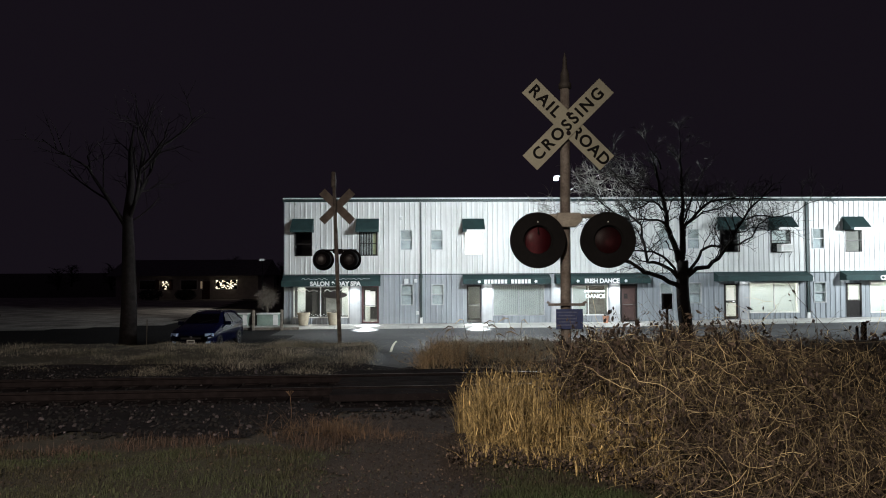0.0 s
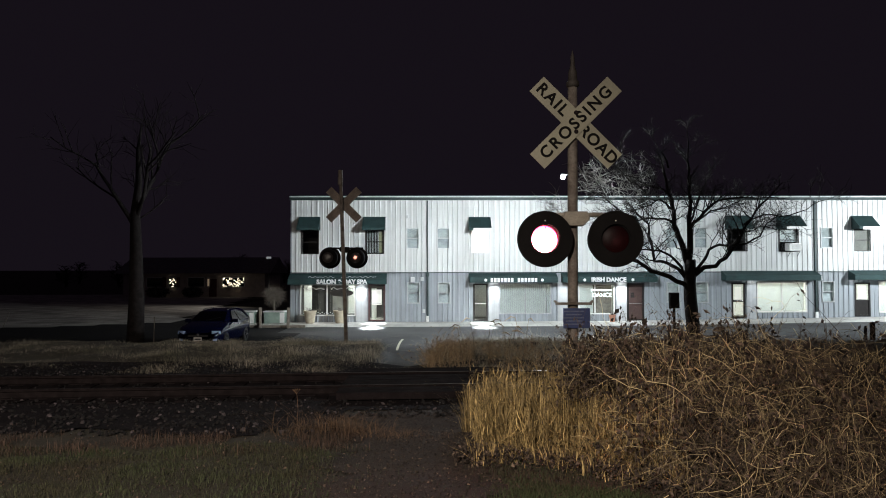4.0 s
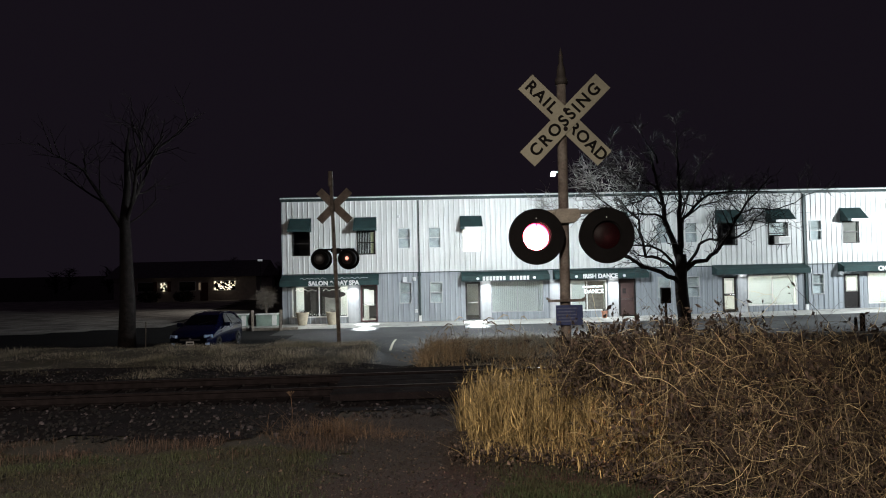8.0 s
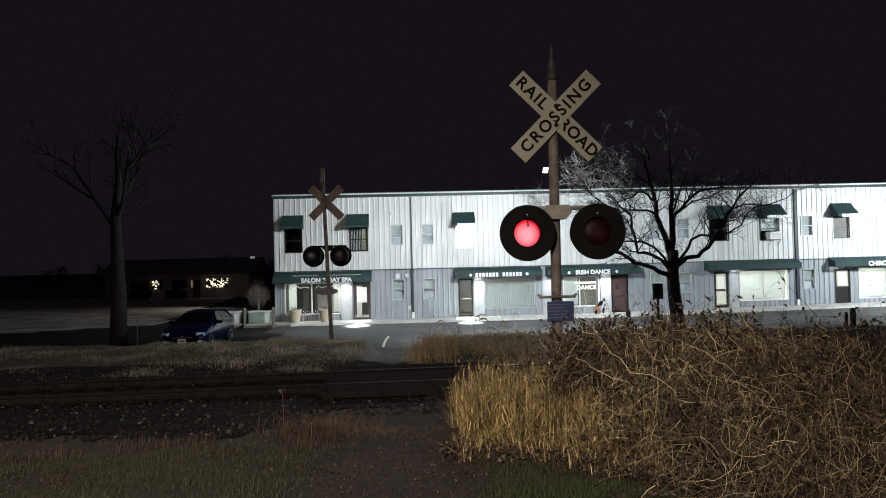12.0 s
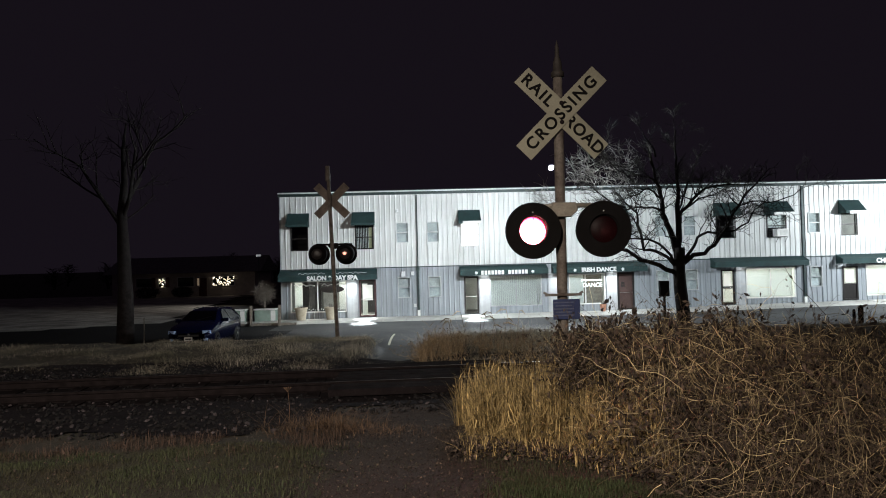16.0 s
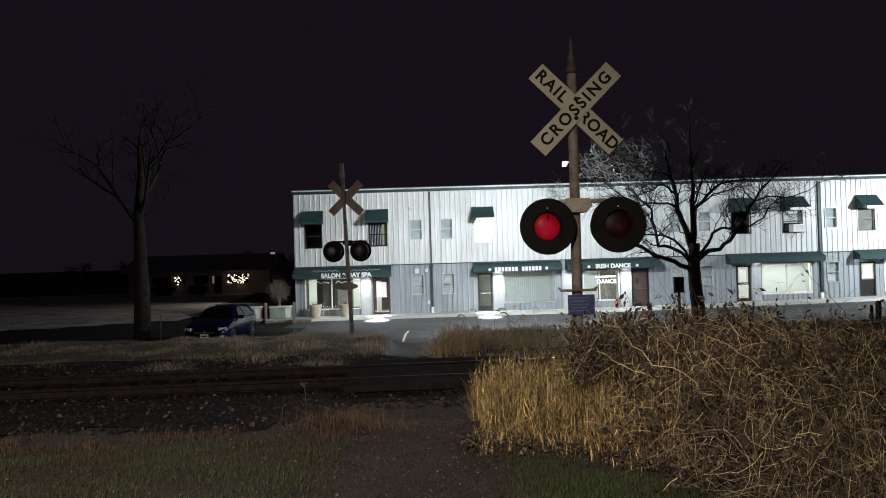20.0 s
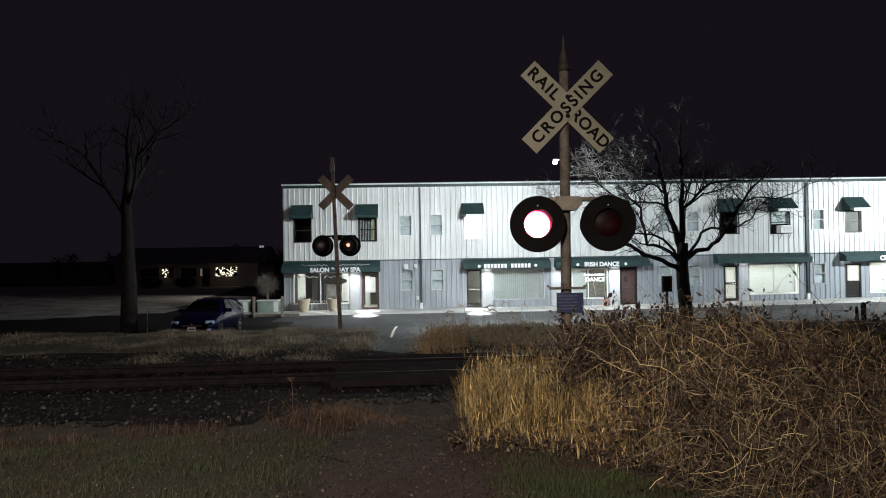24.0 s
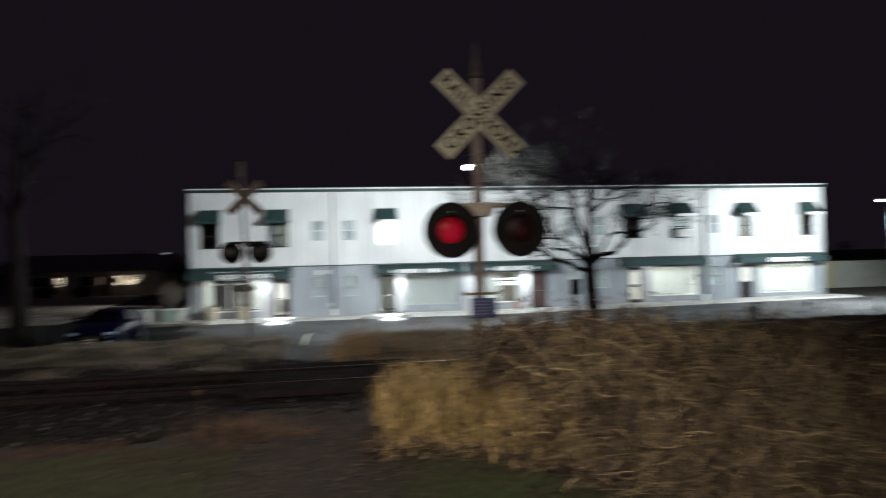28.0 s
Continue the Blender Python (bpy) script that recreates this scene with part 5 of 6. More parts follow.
part("roof", rf, HOUSE_ROOF, hs, "low grey shingle roof")
for a, b, lit in ((-30.6, -29.85, True), (-33.2, -31.4, False), (-28.4, -26.6, False), (-26.15, -25.95, "door"), (-24.35, -21.9, True)):
    w = part("window", Mesh().box(a - 0.08, b + 0.08, 84.93, 84.99, 0.02, 1.2), WHITE, hs, "window with string lights" if lit is True else "dim door light" if lit else "dark window")
    part("pane", Mesh().box(a, b, 84.9, 84.925, 0.1, 1.12), DARK_GLASS, w)
    if lit == "door":
        part("lit_pane", Mesh().box(a, b, 84.87, 84.895, 0.15, 1.0), glow("dim_door_light", (1.0, 0.75, 0.5), 0.14), w, "dim warm light behind the door glass")
    elif lit:
        for i in range(int((b - a) * 26)):
            part("string_light", Mesh().lathe((random.uniform(a, b), 84.86, random.uniform(0.12, 1.1)), (0, -1, 0), [(0.062, 0), (0.05, 0.03), (0.001, 0.045)], 6), WARM_BULB, w, "warm string light")
part("door", Mesh().box(-26.0, -25.1, 84.94, 84.99, -1.1, 1.0), BRICK, hs, "dark red front door")
for x in (-31.2, -29.6):
    part("shutter", Mesh().box(x - 0.2, x + 0.2, 84.9, 84.99, 0.02, 1.2), BRICK, hs, "dark red shutter")
fp = thing("far_lamp_post", (-13.95, 62, -1.1), "small dim lamp on a post beyond the shop corner", "lamp post")
part("pole", Mesh().tube([(-13.95, 62, -1.2), (-13.95, 62, 3.1)], [0.04, 0.03], 8), TRIM_DARK, fp)
part("lamp", Mesh().slab(pose(-13.95, 61.9, 3.12), 0.19, 0.06, 0.085, 0.02), glow("far_lamp_glow", (0.9, 0.95, 1.0), 0.22), fp, "dim pale lamp")
spot("far_lamp_beam", (-14.05, 61.8, 3.0), (-27.0, 52.0, -1.1), 1000, (1.0, 0.95, 0.88), 130, 0.8, 0.1)


area("string_light_glow", (-26.5, 83.4, 0.9), (-26.5, 85.0, 0.2), 0.35, (1.0, 0.86, 0.7), 15.0, 0.8)


def bush(x, y, w, h):
    """A clipped evergreen: many small dark leaves round a few stems."""
    m = Mesh()
    b = thing("bush", (x, y, -1.1), "dark clipped evergreen bush before the bungalow", "bush", "bungalow bushes")
    for k in range(700):
        d = Vector((random.gauss(0, 1), random.gauss(0, 1), random.gauss(0, 1))).normalized() * random.uniform(0.55, 1.05)
        p = Vector((x + d.x * w / 2, y + d.y * w / 2, -1.1 + h * 0.5 + d.z * h * 0.52))
        s0 = Vector((random.gauss(0, 1), random.gauss(0, 1), random.gauss(0, 1))).normalized() * 0.12
        s1 = s0.cross(Vector((random.gauss(0, 1), random.gauss(0, 1), 0.3))).normalized() * 0.06
        m.quad(tuple(p - s0), tuple(p + s1), tuple(p + s0), tuple(p - s1))
    part("leaves", m, EVERGREEN, b)
    part("stem", Mesh().tube([(x, y, -1.2), (x, y, -1.1 + h * 0.6)], [0.08, 0.04], 6), BARK, b)


bush(-31.2, 83.0, 2.6, 1.3)
bush(-27.3, 83.0, 2.3, 1.25)


# ---- trees ----
def grow(m, twigs, p, d, length, radius, level, spread, rise):
    """A limb and, from its sides and tip, thinner ones down to fine twigs."""
    n = 5 if level < 3 else 3
    pts, rad = [p], [radius]
    for i in range(n):
        d = (d + Vector((random.gauss(0, spread), random.gauss(0, spread), random.gauss(rise, spread)))).normalized()
        p = p + d * length / n
        pts.append(p)
        rad.append(radius * (1 - 0.55 * (i + 1) / n))
    (m if radius > 0.018 else twigs).tube(pts, rad, 8 if radius > 0.08 else 5 if radius > 0.02 else 3, caps=False)
    if level >= 5 or radius < 0.005:
        return
    kids = (4, 4, 4, 4, 3)[level]
    for k in range(kids):
        f = 0.3 + 0.7 * (k + random.random()) / kids
        i = min(n - 1, int(f * n))
        q0 = pts[i].lerp(pts[i + 1], f * n - i)
        side = d.cross(Vector((random.gauss(0, 1), random.gauss(0, 1), random.gauss(0, 1)))).normalized()
        nd = (d * 0.75 + side * random.uniform(0.5, 0.95) + Vector((0, 0, 0.1))).normalized()
        grow(m, twigs, q0, nd, length * random.uniform(0.5, 0.72), max(0.009, radius * random.uniform(0.36, 0.55)), level + 1, spread, rise)


def limb_path(m, pts, r0, r1, sides=10):
    k = len(pts)
    m.tube(pts, [r0 + (r1 - r0) * i / (k - 1) for i in range(k)], sides)


tree = thing("tree", (9.62, 26.7, -0.95), "bare dark winter tree with spreading limbs before the shops", "tree")
wood, twigs = Mesh(), Mesh()


def tree_limb(r0, r1, turn, shoots, *way):
    """A limb along points (x, z) that swings out by turn, with side shoots that end in fine twigs."""
    k = len(way)
    pts = []
    for i, (x, z) in enumerate(way):
        pts.append(Vector((x, 26.7 + turn * i / (k - 1), z)) + Vector((random.gauss(0, 0.025), 0, random.gauss(0, 0.025))) * (i > 0))
    fine = []
    for p, q in zip(pts, pts[1:]):
        side = (q - p).cross(Vector((0, 1, 0))) * random.gauss(0, 0.06)
        fine += [p, p.lerp(q, 0.5) + side]
    fine.append(pts[-1])
    limb_path(wood, fine, r0 * 0.82, r1 * 0.82, 9 if r0 > 0.06 else 6)
    for n in range(3 * shoots):
        f = (0.25 + 0.75 * (n + random.random()) / (3 * shoots)) * (len(fine) - 1.001)
        i = int(f)
        d = (fine[i + 1] - fine[i]).normalized()
        side = Vector((random.gauss(0, 0.7), random.gauss(0, 0.5), random.gauss(0.25, 0.6)))
        r = (r0 + (r1 - r0) * f / len(fine)) * random.uniform(0.28, 0.5)
        grow(wood, twigs, fine[i].lerp(fine[i + 1], f - i), (d * 0.8 + side).normalized(), random.uniform(0.45, 1.0), min(0.026, r), 3, 0.17, 0.02)
    grow(wood, twigs, fine[-1], (fine[-1] - fine[-2]).normalized(), 0.6, r1 * 0.9, 3, 0.15, 0.02)


limb_path(wood, [Vector(p) for p in ((9.68, 26.7, -1.1), (9.64, 26.7, -0.57), (9.60, 26.7, 0.1), (9.52, 26.7, 0.95), (9.50, 26.7, 1.55), (9.53, 26.7, 2.05), (9.53, 26.7, 2.45))], 0.27, 0.20, 14)
tree_limb(0.12, 0.06, -0.6, 2, (9.45, 1.35), (9.2, 1.58), (8.7, 1.82), (8.17, 1.99), (7.75, 2.17), (7.38, 2.41), (6.6, 2.6))
tree_limb(0.085, 0.045, 0.5, 4, (9.42, 1.65), (9.1, 2.09), (8.71, 2.35), (8.29, 2.37), (8.21, 2.84), (8.13, 3.38), (8.08, 3.8), (7.84, 4.04))
tree_limb(0.07, 0.03, -0.4, 3, (9.32, 1.8), (8.93, 2.41), (8.51, 2.69), (8.08, 2.78), (7.5, 2.8))
tree_limb(0.15, 0.05, 0.4, 5, (9.49, 2.15), (9.3, 2.83), (9.12, 3.37), (8.98, 3.8), (8.97, 4.29), (8.91, 4.76), (8.82, 5.4), (8.7, 6.1))
tree_limb(0.05, 0.015, 0.2, 1, (8.74, 5.9), (8.6, 6.4), (8.33, 6.9))
tree_limb(0.06, 0.02, 0.9, 6, (9.0, 3.8), (8.64, 4.01), (8.1, 4.06), (7.58, 3.91), (6.9, 4.05))
tree_limb(0.055, 0.02, -0.6, 6, (8.95, 4.29), (8.59, 4.55), (8.29, 4.68), (7.89, 4.42), (7.3, 4.26))
tree_limb(0.17, 0.07, 0.0, 3, (9.53, 2.1), (9.5, 2.83), (9.54, 3.69), (9.57, 4.33), (9.54, 5.07))
tree_limb(0.07, 0.015, 0.3, 2, (9.54, 5.0), (9.58, 5.82), (9.58, 6.6), (9.55, 7.2))
tree_limb(0.085, 0.025, -0.8, 7, (9.56, 3.64), (9.87, 3.98), (10.18, 4.41), (10.42, 4.62), (11.24, 4.74), (12.22, 4.69))
tree_limb(0.06, 0.02, 0.6, 3, (9.54, 3.85), (9.74, 4.32), (10.01, 4.75), (10.28, 5.18), (10.5, 5.6))
tree_limb(0.115, 0.035, -0.7, 4, (9.62, 1.8), (10.04, 2.15), (10.43, 2.18), (10.79, 2.5), (11.1, 2.92), (11.37, 3.41), (11.68, 3.99), (12.0, 4.48), (12.31, 4.84))
tree_limb(0.075, 0.025, 0.6, 5, (9.66, 1.95), (10.12, 2.51), (10.36, 2.82), (10.8, 2.99), (11.31, 3.03), (11.88, 3.07), (12.41, 3.38), (12.68, 3.83), (12.99, 4.04))
tree_limb(0.05, 0.018, 0.4, 5, (9.87, 3.94), (10.37, 4.28), (10.96, 4.44), (11.57, 4.65))
tree_limb(0.045, 0.015, -0.5, 4, (11.55, 3.73), (11.81, 3.96), (12.25, 4.11), (12.86, 4.08), (13.51, 4.21), (14.0, 4.42), (14.44, 4.63))
tree_limb(0.06, 0.02, 1.2, 5, (8.91, 4.71), (8.62, 5.19), (8.13, 5.3), (7.66, 5.62), (7.11, 5.92))
tree_limb(0.045, 0.018, 1.0, 5, (7.5, 4.0), (7.08, 4.3), (6.66, 4.73), (6.23, 5.05))
tree_limb(0.045, 0.018, 1.0, 4, (7.9, 4.94), (7.44, 5.45), (6.81, 6.27))
tree_limb(0.04, 0.014, -0.4, 4, (11.16, 2.99), (11.54, 3.5), (12.09, 3.66), (12.63, 3.57))
tree_limb(0.035, 0.02, -0.3, 1, (9.08, 3.43), (8.86, 3.16), (8.94, 2.84), (9.2, 2.73))
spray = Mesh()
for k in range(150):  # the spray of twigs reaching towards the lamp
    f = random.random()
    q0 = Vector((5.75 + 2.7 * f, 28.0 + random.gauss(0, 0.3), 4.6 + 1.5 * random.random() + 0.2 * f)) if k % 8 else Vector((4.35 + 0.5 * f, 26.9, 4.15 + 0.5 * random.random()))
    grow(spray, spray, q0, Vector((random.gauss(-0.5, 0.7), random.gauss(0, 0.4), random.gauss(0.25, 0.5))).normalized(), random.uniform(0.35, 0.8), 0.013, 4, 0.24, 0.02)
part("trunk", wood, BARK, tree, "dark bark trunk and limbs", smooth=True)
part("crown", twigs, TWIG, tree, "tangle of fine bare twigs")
tagged(part("twig_spray", spray, LAMPLIT_TWIG, tree, "spray of fine twigs near the lamp, coloured pale for lamplight"), kind="stuff")

for x, y, h, lab in ((-13.2, 31.9, 11, "dark bare tree at the edge of the drive"),):
    t = thing("tree", (x, y, -1.1), lab, "tree")
    w2, tw2 = Mesh(), Mesh()
    limb_path(w2, [Vector((x, y, -1.2)), Vector((x + 0.05, y, 1.0)), Vector((x, y, 3.0)), Vector((x - 0.05, y, 4.6)), Vector((x + 0.1, y, 6.0)), Vector((x + 0.05, y, 7.4)), Vector((x + 0.2, y, 8.6))], 0.38, 0.03, 12)
    for k in range(4):
        a = k * 1.6 + 2.1
        grow(w2, tw2, Vector((x, y, 3.4 + 0.5 * k)), Vector((math.cos(a) * 0.7, math.sin(a) * 0.7, 1)).normalized(), h * 0.30, 0.11, 2, 0.12, 0.04)
    part("trunk", w2, GREY_BARK, t, "dark trunk and limbs", smooth=True)
    part("crown", tw2, GREY_BARK, t, "bare twigs")

shrub = thing("shrub", (-9.3, 42.2, -1.0), "bare twiggy shrub lit at the corner of the shops", "shrub")
sw = Mesh()
for k in range(1100):
    d = Vector((random.gauss(0, 1), random.gauss(0, 1), random.gauss(0.15, 1))).normalized()
    q0 = Vector((-9.3, 42.2, 0.62)) + d * random.uniform(0.1, 0.52)
    q1 = q0 + (d * 0.5 + Vector((random.gauss(0, 0.5), random.gauss(0, 0.5), random.gauss(0, 0.5)))) * 0.24
    sw.tube([q0, q1, q1 + Vector((random.gauss(0, 0.12), random.gauss(0, 0.12), random.gauss(0, 0.12)))], [0.009, 0.006, 0.003], 3)
sw.tube([(-9.3, 42.2, -1.1), (-9.3, 42.2, 0.5)], [0.09, 0.06], 6)
part("crown", sw, TIMBER, shrub, "tangled bare twigs")


woods = Mesh()
for k in range(34):
    x, y = random.uniform(-190, 150), random.uniform(130, 175)
    h = random.uniform(4, 7)
    base = Vector((x, y, -1.5))
    woods.tube([base, base + Vector((random.gauss(0, 0.4), 0, h * 0.6)), base + Vector((random.gauss(0, 0.8), 0, h))], [0.3, 0.2, 0.04], 4, caps=False)
    for i in range(26):
        f = random.uniform(0.15, 0.95)
        q0 = base + Vector((0, 0, h * f))
        a, l = random.uniform(0, 6.28), h * 0.32 * (1.15 - f) + 0.8
        d = Vector((math.cos(a), math.sin(a), random.uniform(0.2, 1.0)))
        q1 = q0 + d * l
        woods.tube([q0, q1], [0.10, 0.03], 3, caps=False)
        for n in range(3):
            q2 = q0.lerp(q1, random.uniform(0.3, 1))
            woods.tube([q2, q2 + Vector((random.gauss(0, 1), random.gauss(0, 1), random.uniform(0.1, 1.2))) * l * 0.45], [0.05, 0.02], 3, caps=False)
alone("far_woods", woods, BARK, "dark bare woods far behind the shops and lawn", "woods", kind="stuff")


# ---- weeds, brambles, turf and stones ----
def blade(m, p, height, lean, turn, width, droop=0.4):
    """A tapering, bent grass blade."""
    u = Vector((math.cos(turn), math.sin(turn), 0))
    w = Vector((-u.y, u.x, 0)) * width / 2
    a = Vector(p)
    b = a + Vector((0, 0, height * 0.55)) + u * lean * 0.35
    c = a + Vector((0, 0, height * (1 - droop * 0.2))) + u * lean
    n = len(m.v)
    m.v += [tuple(a - w), tuple(a + w), tuple(b + w * 0.8), tuple(b - w * 0.8), tuple(c)]
    m.f += [(n, n + 1, n + 2, n + 3), (n + 3, n + 2, n + 4)]


def leaf(m, p, size):
    """A curled dead leaf of two folded faces."""
    d = Vector((random.gauss(0, 1), random.gauss(0, 1), random.gauss(-0.3, 0.7))).normalized()
    s = d.cross(Vector((random.gauss(0, 1), random.gauss(0, 1), random.gauss(0, 1)))).normalized() * size * 0.4
    k = d.cross(s).normalized() * size * 0.25
    p = Vector(p)
    n = len(m.v)
    m.v += [tuple(p), tuple(p + d * size * 0.5 + s + k), tuple(p + d * size), tuple(p + d * size * 0.5 - s + k), tuple(p + d * size * 0.5 - k * 0.4)]
    m.f += [(n, n + 1, n + 4), (n + 1, n + 2, n + 4), (n + 2, n + 3, n + 4), (n + 3, n, n + 4)]


reeds = Mesh()
for k in range(14000):
    x, y = random.uniform(-0.15, 1.8), random.uniform(5.7, 9.6)
    front = 7.25 + 0.35 * noise.noise(Vector((x * 2.3, 1, 0))) - 1.15 * max(0, x - 0.5)
    left = 0.18 + 0.2 * noise.noise(Vector((y * 1.7, 9, 0)))
    clump = noise.noise(Vector((x * 3.2, y * 3.2, 6)))
    if y < front or x < left or clump < -0.2:
        continue
    grown = min(1, max(0.3, 0.4 + 0.75 * min((y - front) / 0.5, (x - left) / 0.25 + 0.3)))
    h = random.uniform(0.35, 1.0) * grown * (1.04 - gz(x, y) + 0.12 * noise.noise(Vector((x * 1.8, y * 1.8, 2))))
    lean = random.gauss(0, 0.16) if random.random() < 0.8 else random.gauss(0, 0.4)
    blade(reeds, (x, y, gz(x, y) - 0.02), max(0.1, h), lean, random.uniform(0, 6.28), random.uniform(0.004, 0.011))
    for i in range(2):
        if random.random() < 0.7:
            blade(reeds, (x, y, gz(x, y) + h * random.uniform(0.15, 0.95)), random.uniform(-0.14, 0.12), random.uniform(0.05, 0.22), random.uniform(0, 6.28), random.uniform(0.006, 0.013))
for k in range(1500):
    x = random.uniform(0.05, 1.7)
    y = 7.25 - 1.15 * max(0, x - 0.5) + random.gauss(-0.12, 0.2)
    blade(reeds, (x, y, gz(x, y)), random.uniform(0.04, 0.2), random.gauss(0, 0.16), random.uniform(0, 6.28), random.uniform(0.004, 0.010))
alone("dry_grass", reeds, STRAW, "thick clump of tall tan dry grass beside the path", "dry grass", kind="stuff")


def mound(x, y):
    """Height of the bramble bank's top above the datum."""
    side = min(1, max(0, (x - 1.32 - 0.10 * max(0, 6.4 - y)) / 0.42))
    back = min(1, max(0, (10.6 - y) / 1.6))
    front = min(1, max(0.0, (y - 3.3 - max(0, 1.7 - x)) / 3.2))
    top = 1.41 + 0.12 * noise.noise(Vector((x * 0.9, y * 0.9, 4))) - 0.07 * max(0, x - 3.5)
    return gz(x, y) + (top - gz(x, y)) * (side * back * front) ** 0.6


canes, web, dead = Mesh(), Mesh(), Mesh()


def ramble(m, p, d, n, step, r, droop, wander=0.22):
    """A wandering stem; returns its points."""
    pts, d = [Vector(p)], Vector(d).normalized()
    for i in range(n):
        d = (d + Vector((random.gauss(0, wander), random.gauss(0, wander), random.gauss(-droop, wander)))).normalized()
        pts.append(pts[-1] + d * step * random.uniform(0.6, 1.3))
    r *= min(1.0, pts[0].y / 7.0)
    m.tube(pts, [r * (1 - 0.65 * i / n) for i in range(n + 1)], 3, caps=False)
    return pts


def anyway(up=0.0):
    return Vector((random.gauss(0, 1), random.gauss(0, 1), random.gauss(up, 0.7)))


def hanging_leaf(p, size):
    """A narrow withered leaf, curled along its length, hanging from its stalk."""
    size *= min(1.0, p[1] / 7.2) ** 1.5
    d = Vector((random.gauss(0, 0.5), random.gauss(0, 0.5), random.gauss(-0.8, 0.5))).normalized()
    s = d.cross(anyway()).normalized() * size * random.uniform(0.16, 0.3)
    k = d.cross(s).normalized() * size * 0.14
    p, n = Vector(p), len(dead.v)
    dead.v += [tuple(p), tuple(p + d * size * 0.4 + s + k), tuple(p + d * size * 0.45 - k), tuple(p + d * size * 0.4 - s + k), tuple(p + d * size + k * 1.5)]
    dead.f += [(n, n + 1, n + 2), (n, n + 2, n + 3), (n + 1, n + 4, n + 2), (n + 2, n + 4, n + 3)]


def in_bank(floor_height):
    while True:
        x, y = random.uniform(1.0, 8.0) if random.random() < 0.6 else random.uniform(1.0, 3.6), random.uniform(3.5, 10.0)
        h = mound(x, y) - gz(x, y)
        if h > floor_height:
            return x, y, gz(x, y), h


for k in range(7600):  # fine dark web that fills the bank
    x, y, g, h = in_bank(0.1)
    pts = ramble(web, (x, y, g + h * random.uniform(0.03, 0.97)), anyway(), random.randint(4, 8), random.uniform(0.05, 0.1), random.uniform(0.0016, 0.0036), 0.04)
    for p in pts[1:]:
        if random.random() < 0.4:
            hanging_leaf(p, random.uniform(0.03, 0.11))
        if random.random() < 0.4:
            q = p + anyway() * 0.06
            web.tube([p, p.lerp(q, 0.5) + Vector((0, 0, 0.012)), q], [0.0014, 0.0011, 0.0007], 3, caps=False)
for k in range(11000):
    x, y, g, h = in_bank(0.08)
    hanging_leaf((x, y, g + h * random.uniform(0.0, 0.9)), random.uniform(0.02, 0.06))
for k in range(2300):  # pale thin canes
    x, y, g, h = in_bank(0.15)
    pts = ramble(canes, (x, y, g + h * random.uniform(0.2, 1.0)), anyway(0.1), random.randint(4, 8), random.uniform(0.06, 0.14), random.uniform(0.002, 0.004), 0.06, 0.34)
    for p in pts[1:]:
        if random.random() < 0.25:
            q = p + anyway(-0.3) * 0.09
            canes.tube([p, p.lerp(q, 0.5) + Vector((0, 0, 0.015)), q], [0.0024, 0.002, 0.0012], 3, caps=False)
for k in range(1700):  # strands that hang down the bank
    x, y, g, h = in_bank(0.3)
    ramble(canes, (x, y, g + h * random.uniform(0.75, 1.0)), (random.gauss(0, 0.3), random.gauss(-0.1, 0.3), -1), random.randint(5, 10), h * 0.1, random.uniform(0.002, 0.004), 0.12, 0.26)
for k in range(60):  # long arching canes
    x, y, g, h = in_bank(0.5)
    t = random.choice((0.0, math.pi)) + random.gauss(0, 0.7)
    ramble(canes, (x, y, g + h * random.uniform(0.7, 0.98)), (math.cos(t), math.sin(t), random.uniform(-0.3, 0.2)), 11, 0.1, random.uniform(0.0026, 0.0045), 0.1, 0.24)
for k in range(420):  # what has climbed round the foot of the post
    x, y = random.uniform(1.08, 1.75), random.uniform(7.25, 7.75)
    pts = ramble(web if k % 3 else canes, (x, y, random.uniform(0.75, 1.42) - 0.5 * max(0, 1.2 - x)), anyway(), random.randint(4, 7), random.uniform(0.04, 0.08), random.uniform(0.0014, 0.0028), 0.02)
    for p in pts:
        if random.random() < 0.5:
            hanging_leaf(p, random.uniform(0.025, 0.06))
for k in range(17):  # stems with curled leaves that stand clear of the bank
    x, y = random.uniform(0.55, 3.4), random.uniform(7.4, 8.6)
    z = 1.18 if x < 1.1 else min(1.32, mound(x, y) - 0.08)
    pts = ramble(web, (x + 0.15, y, z), (random.gauss(-0.4, 0.5), random.gauss(0, 0.3), 1.2), 7, 0.05, 0.003, 0.16, 0.12)
    for p in pts[3:]:
        hanging_leaf(p, random.uniform(0.03, 0.06))
        hanging_leaf(p, random.uniform(0.02, 0.05))
    if x < 1.1:
        web.tube([(x + 0.2, y, gz(x, y)), (x + 0.17, y, z * 0.6), (x + 0.15, y, z)], [0.003, 0.003, 0.003], 3, caps=False)
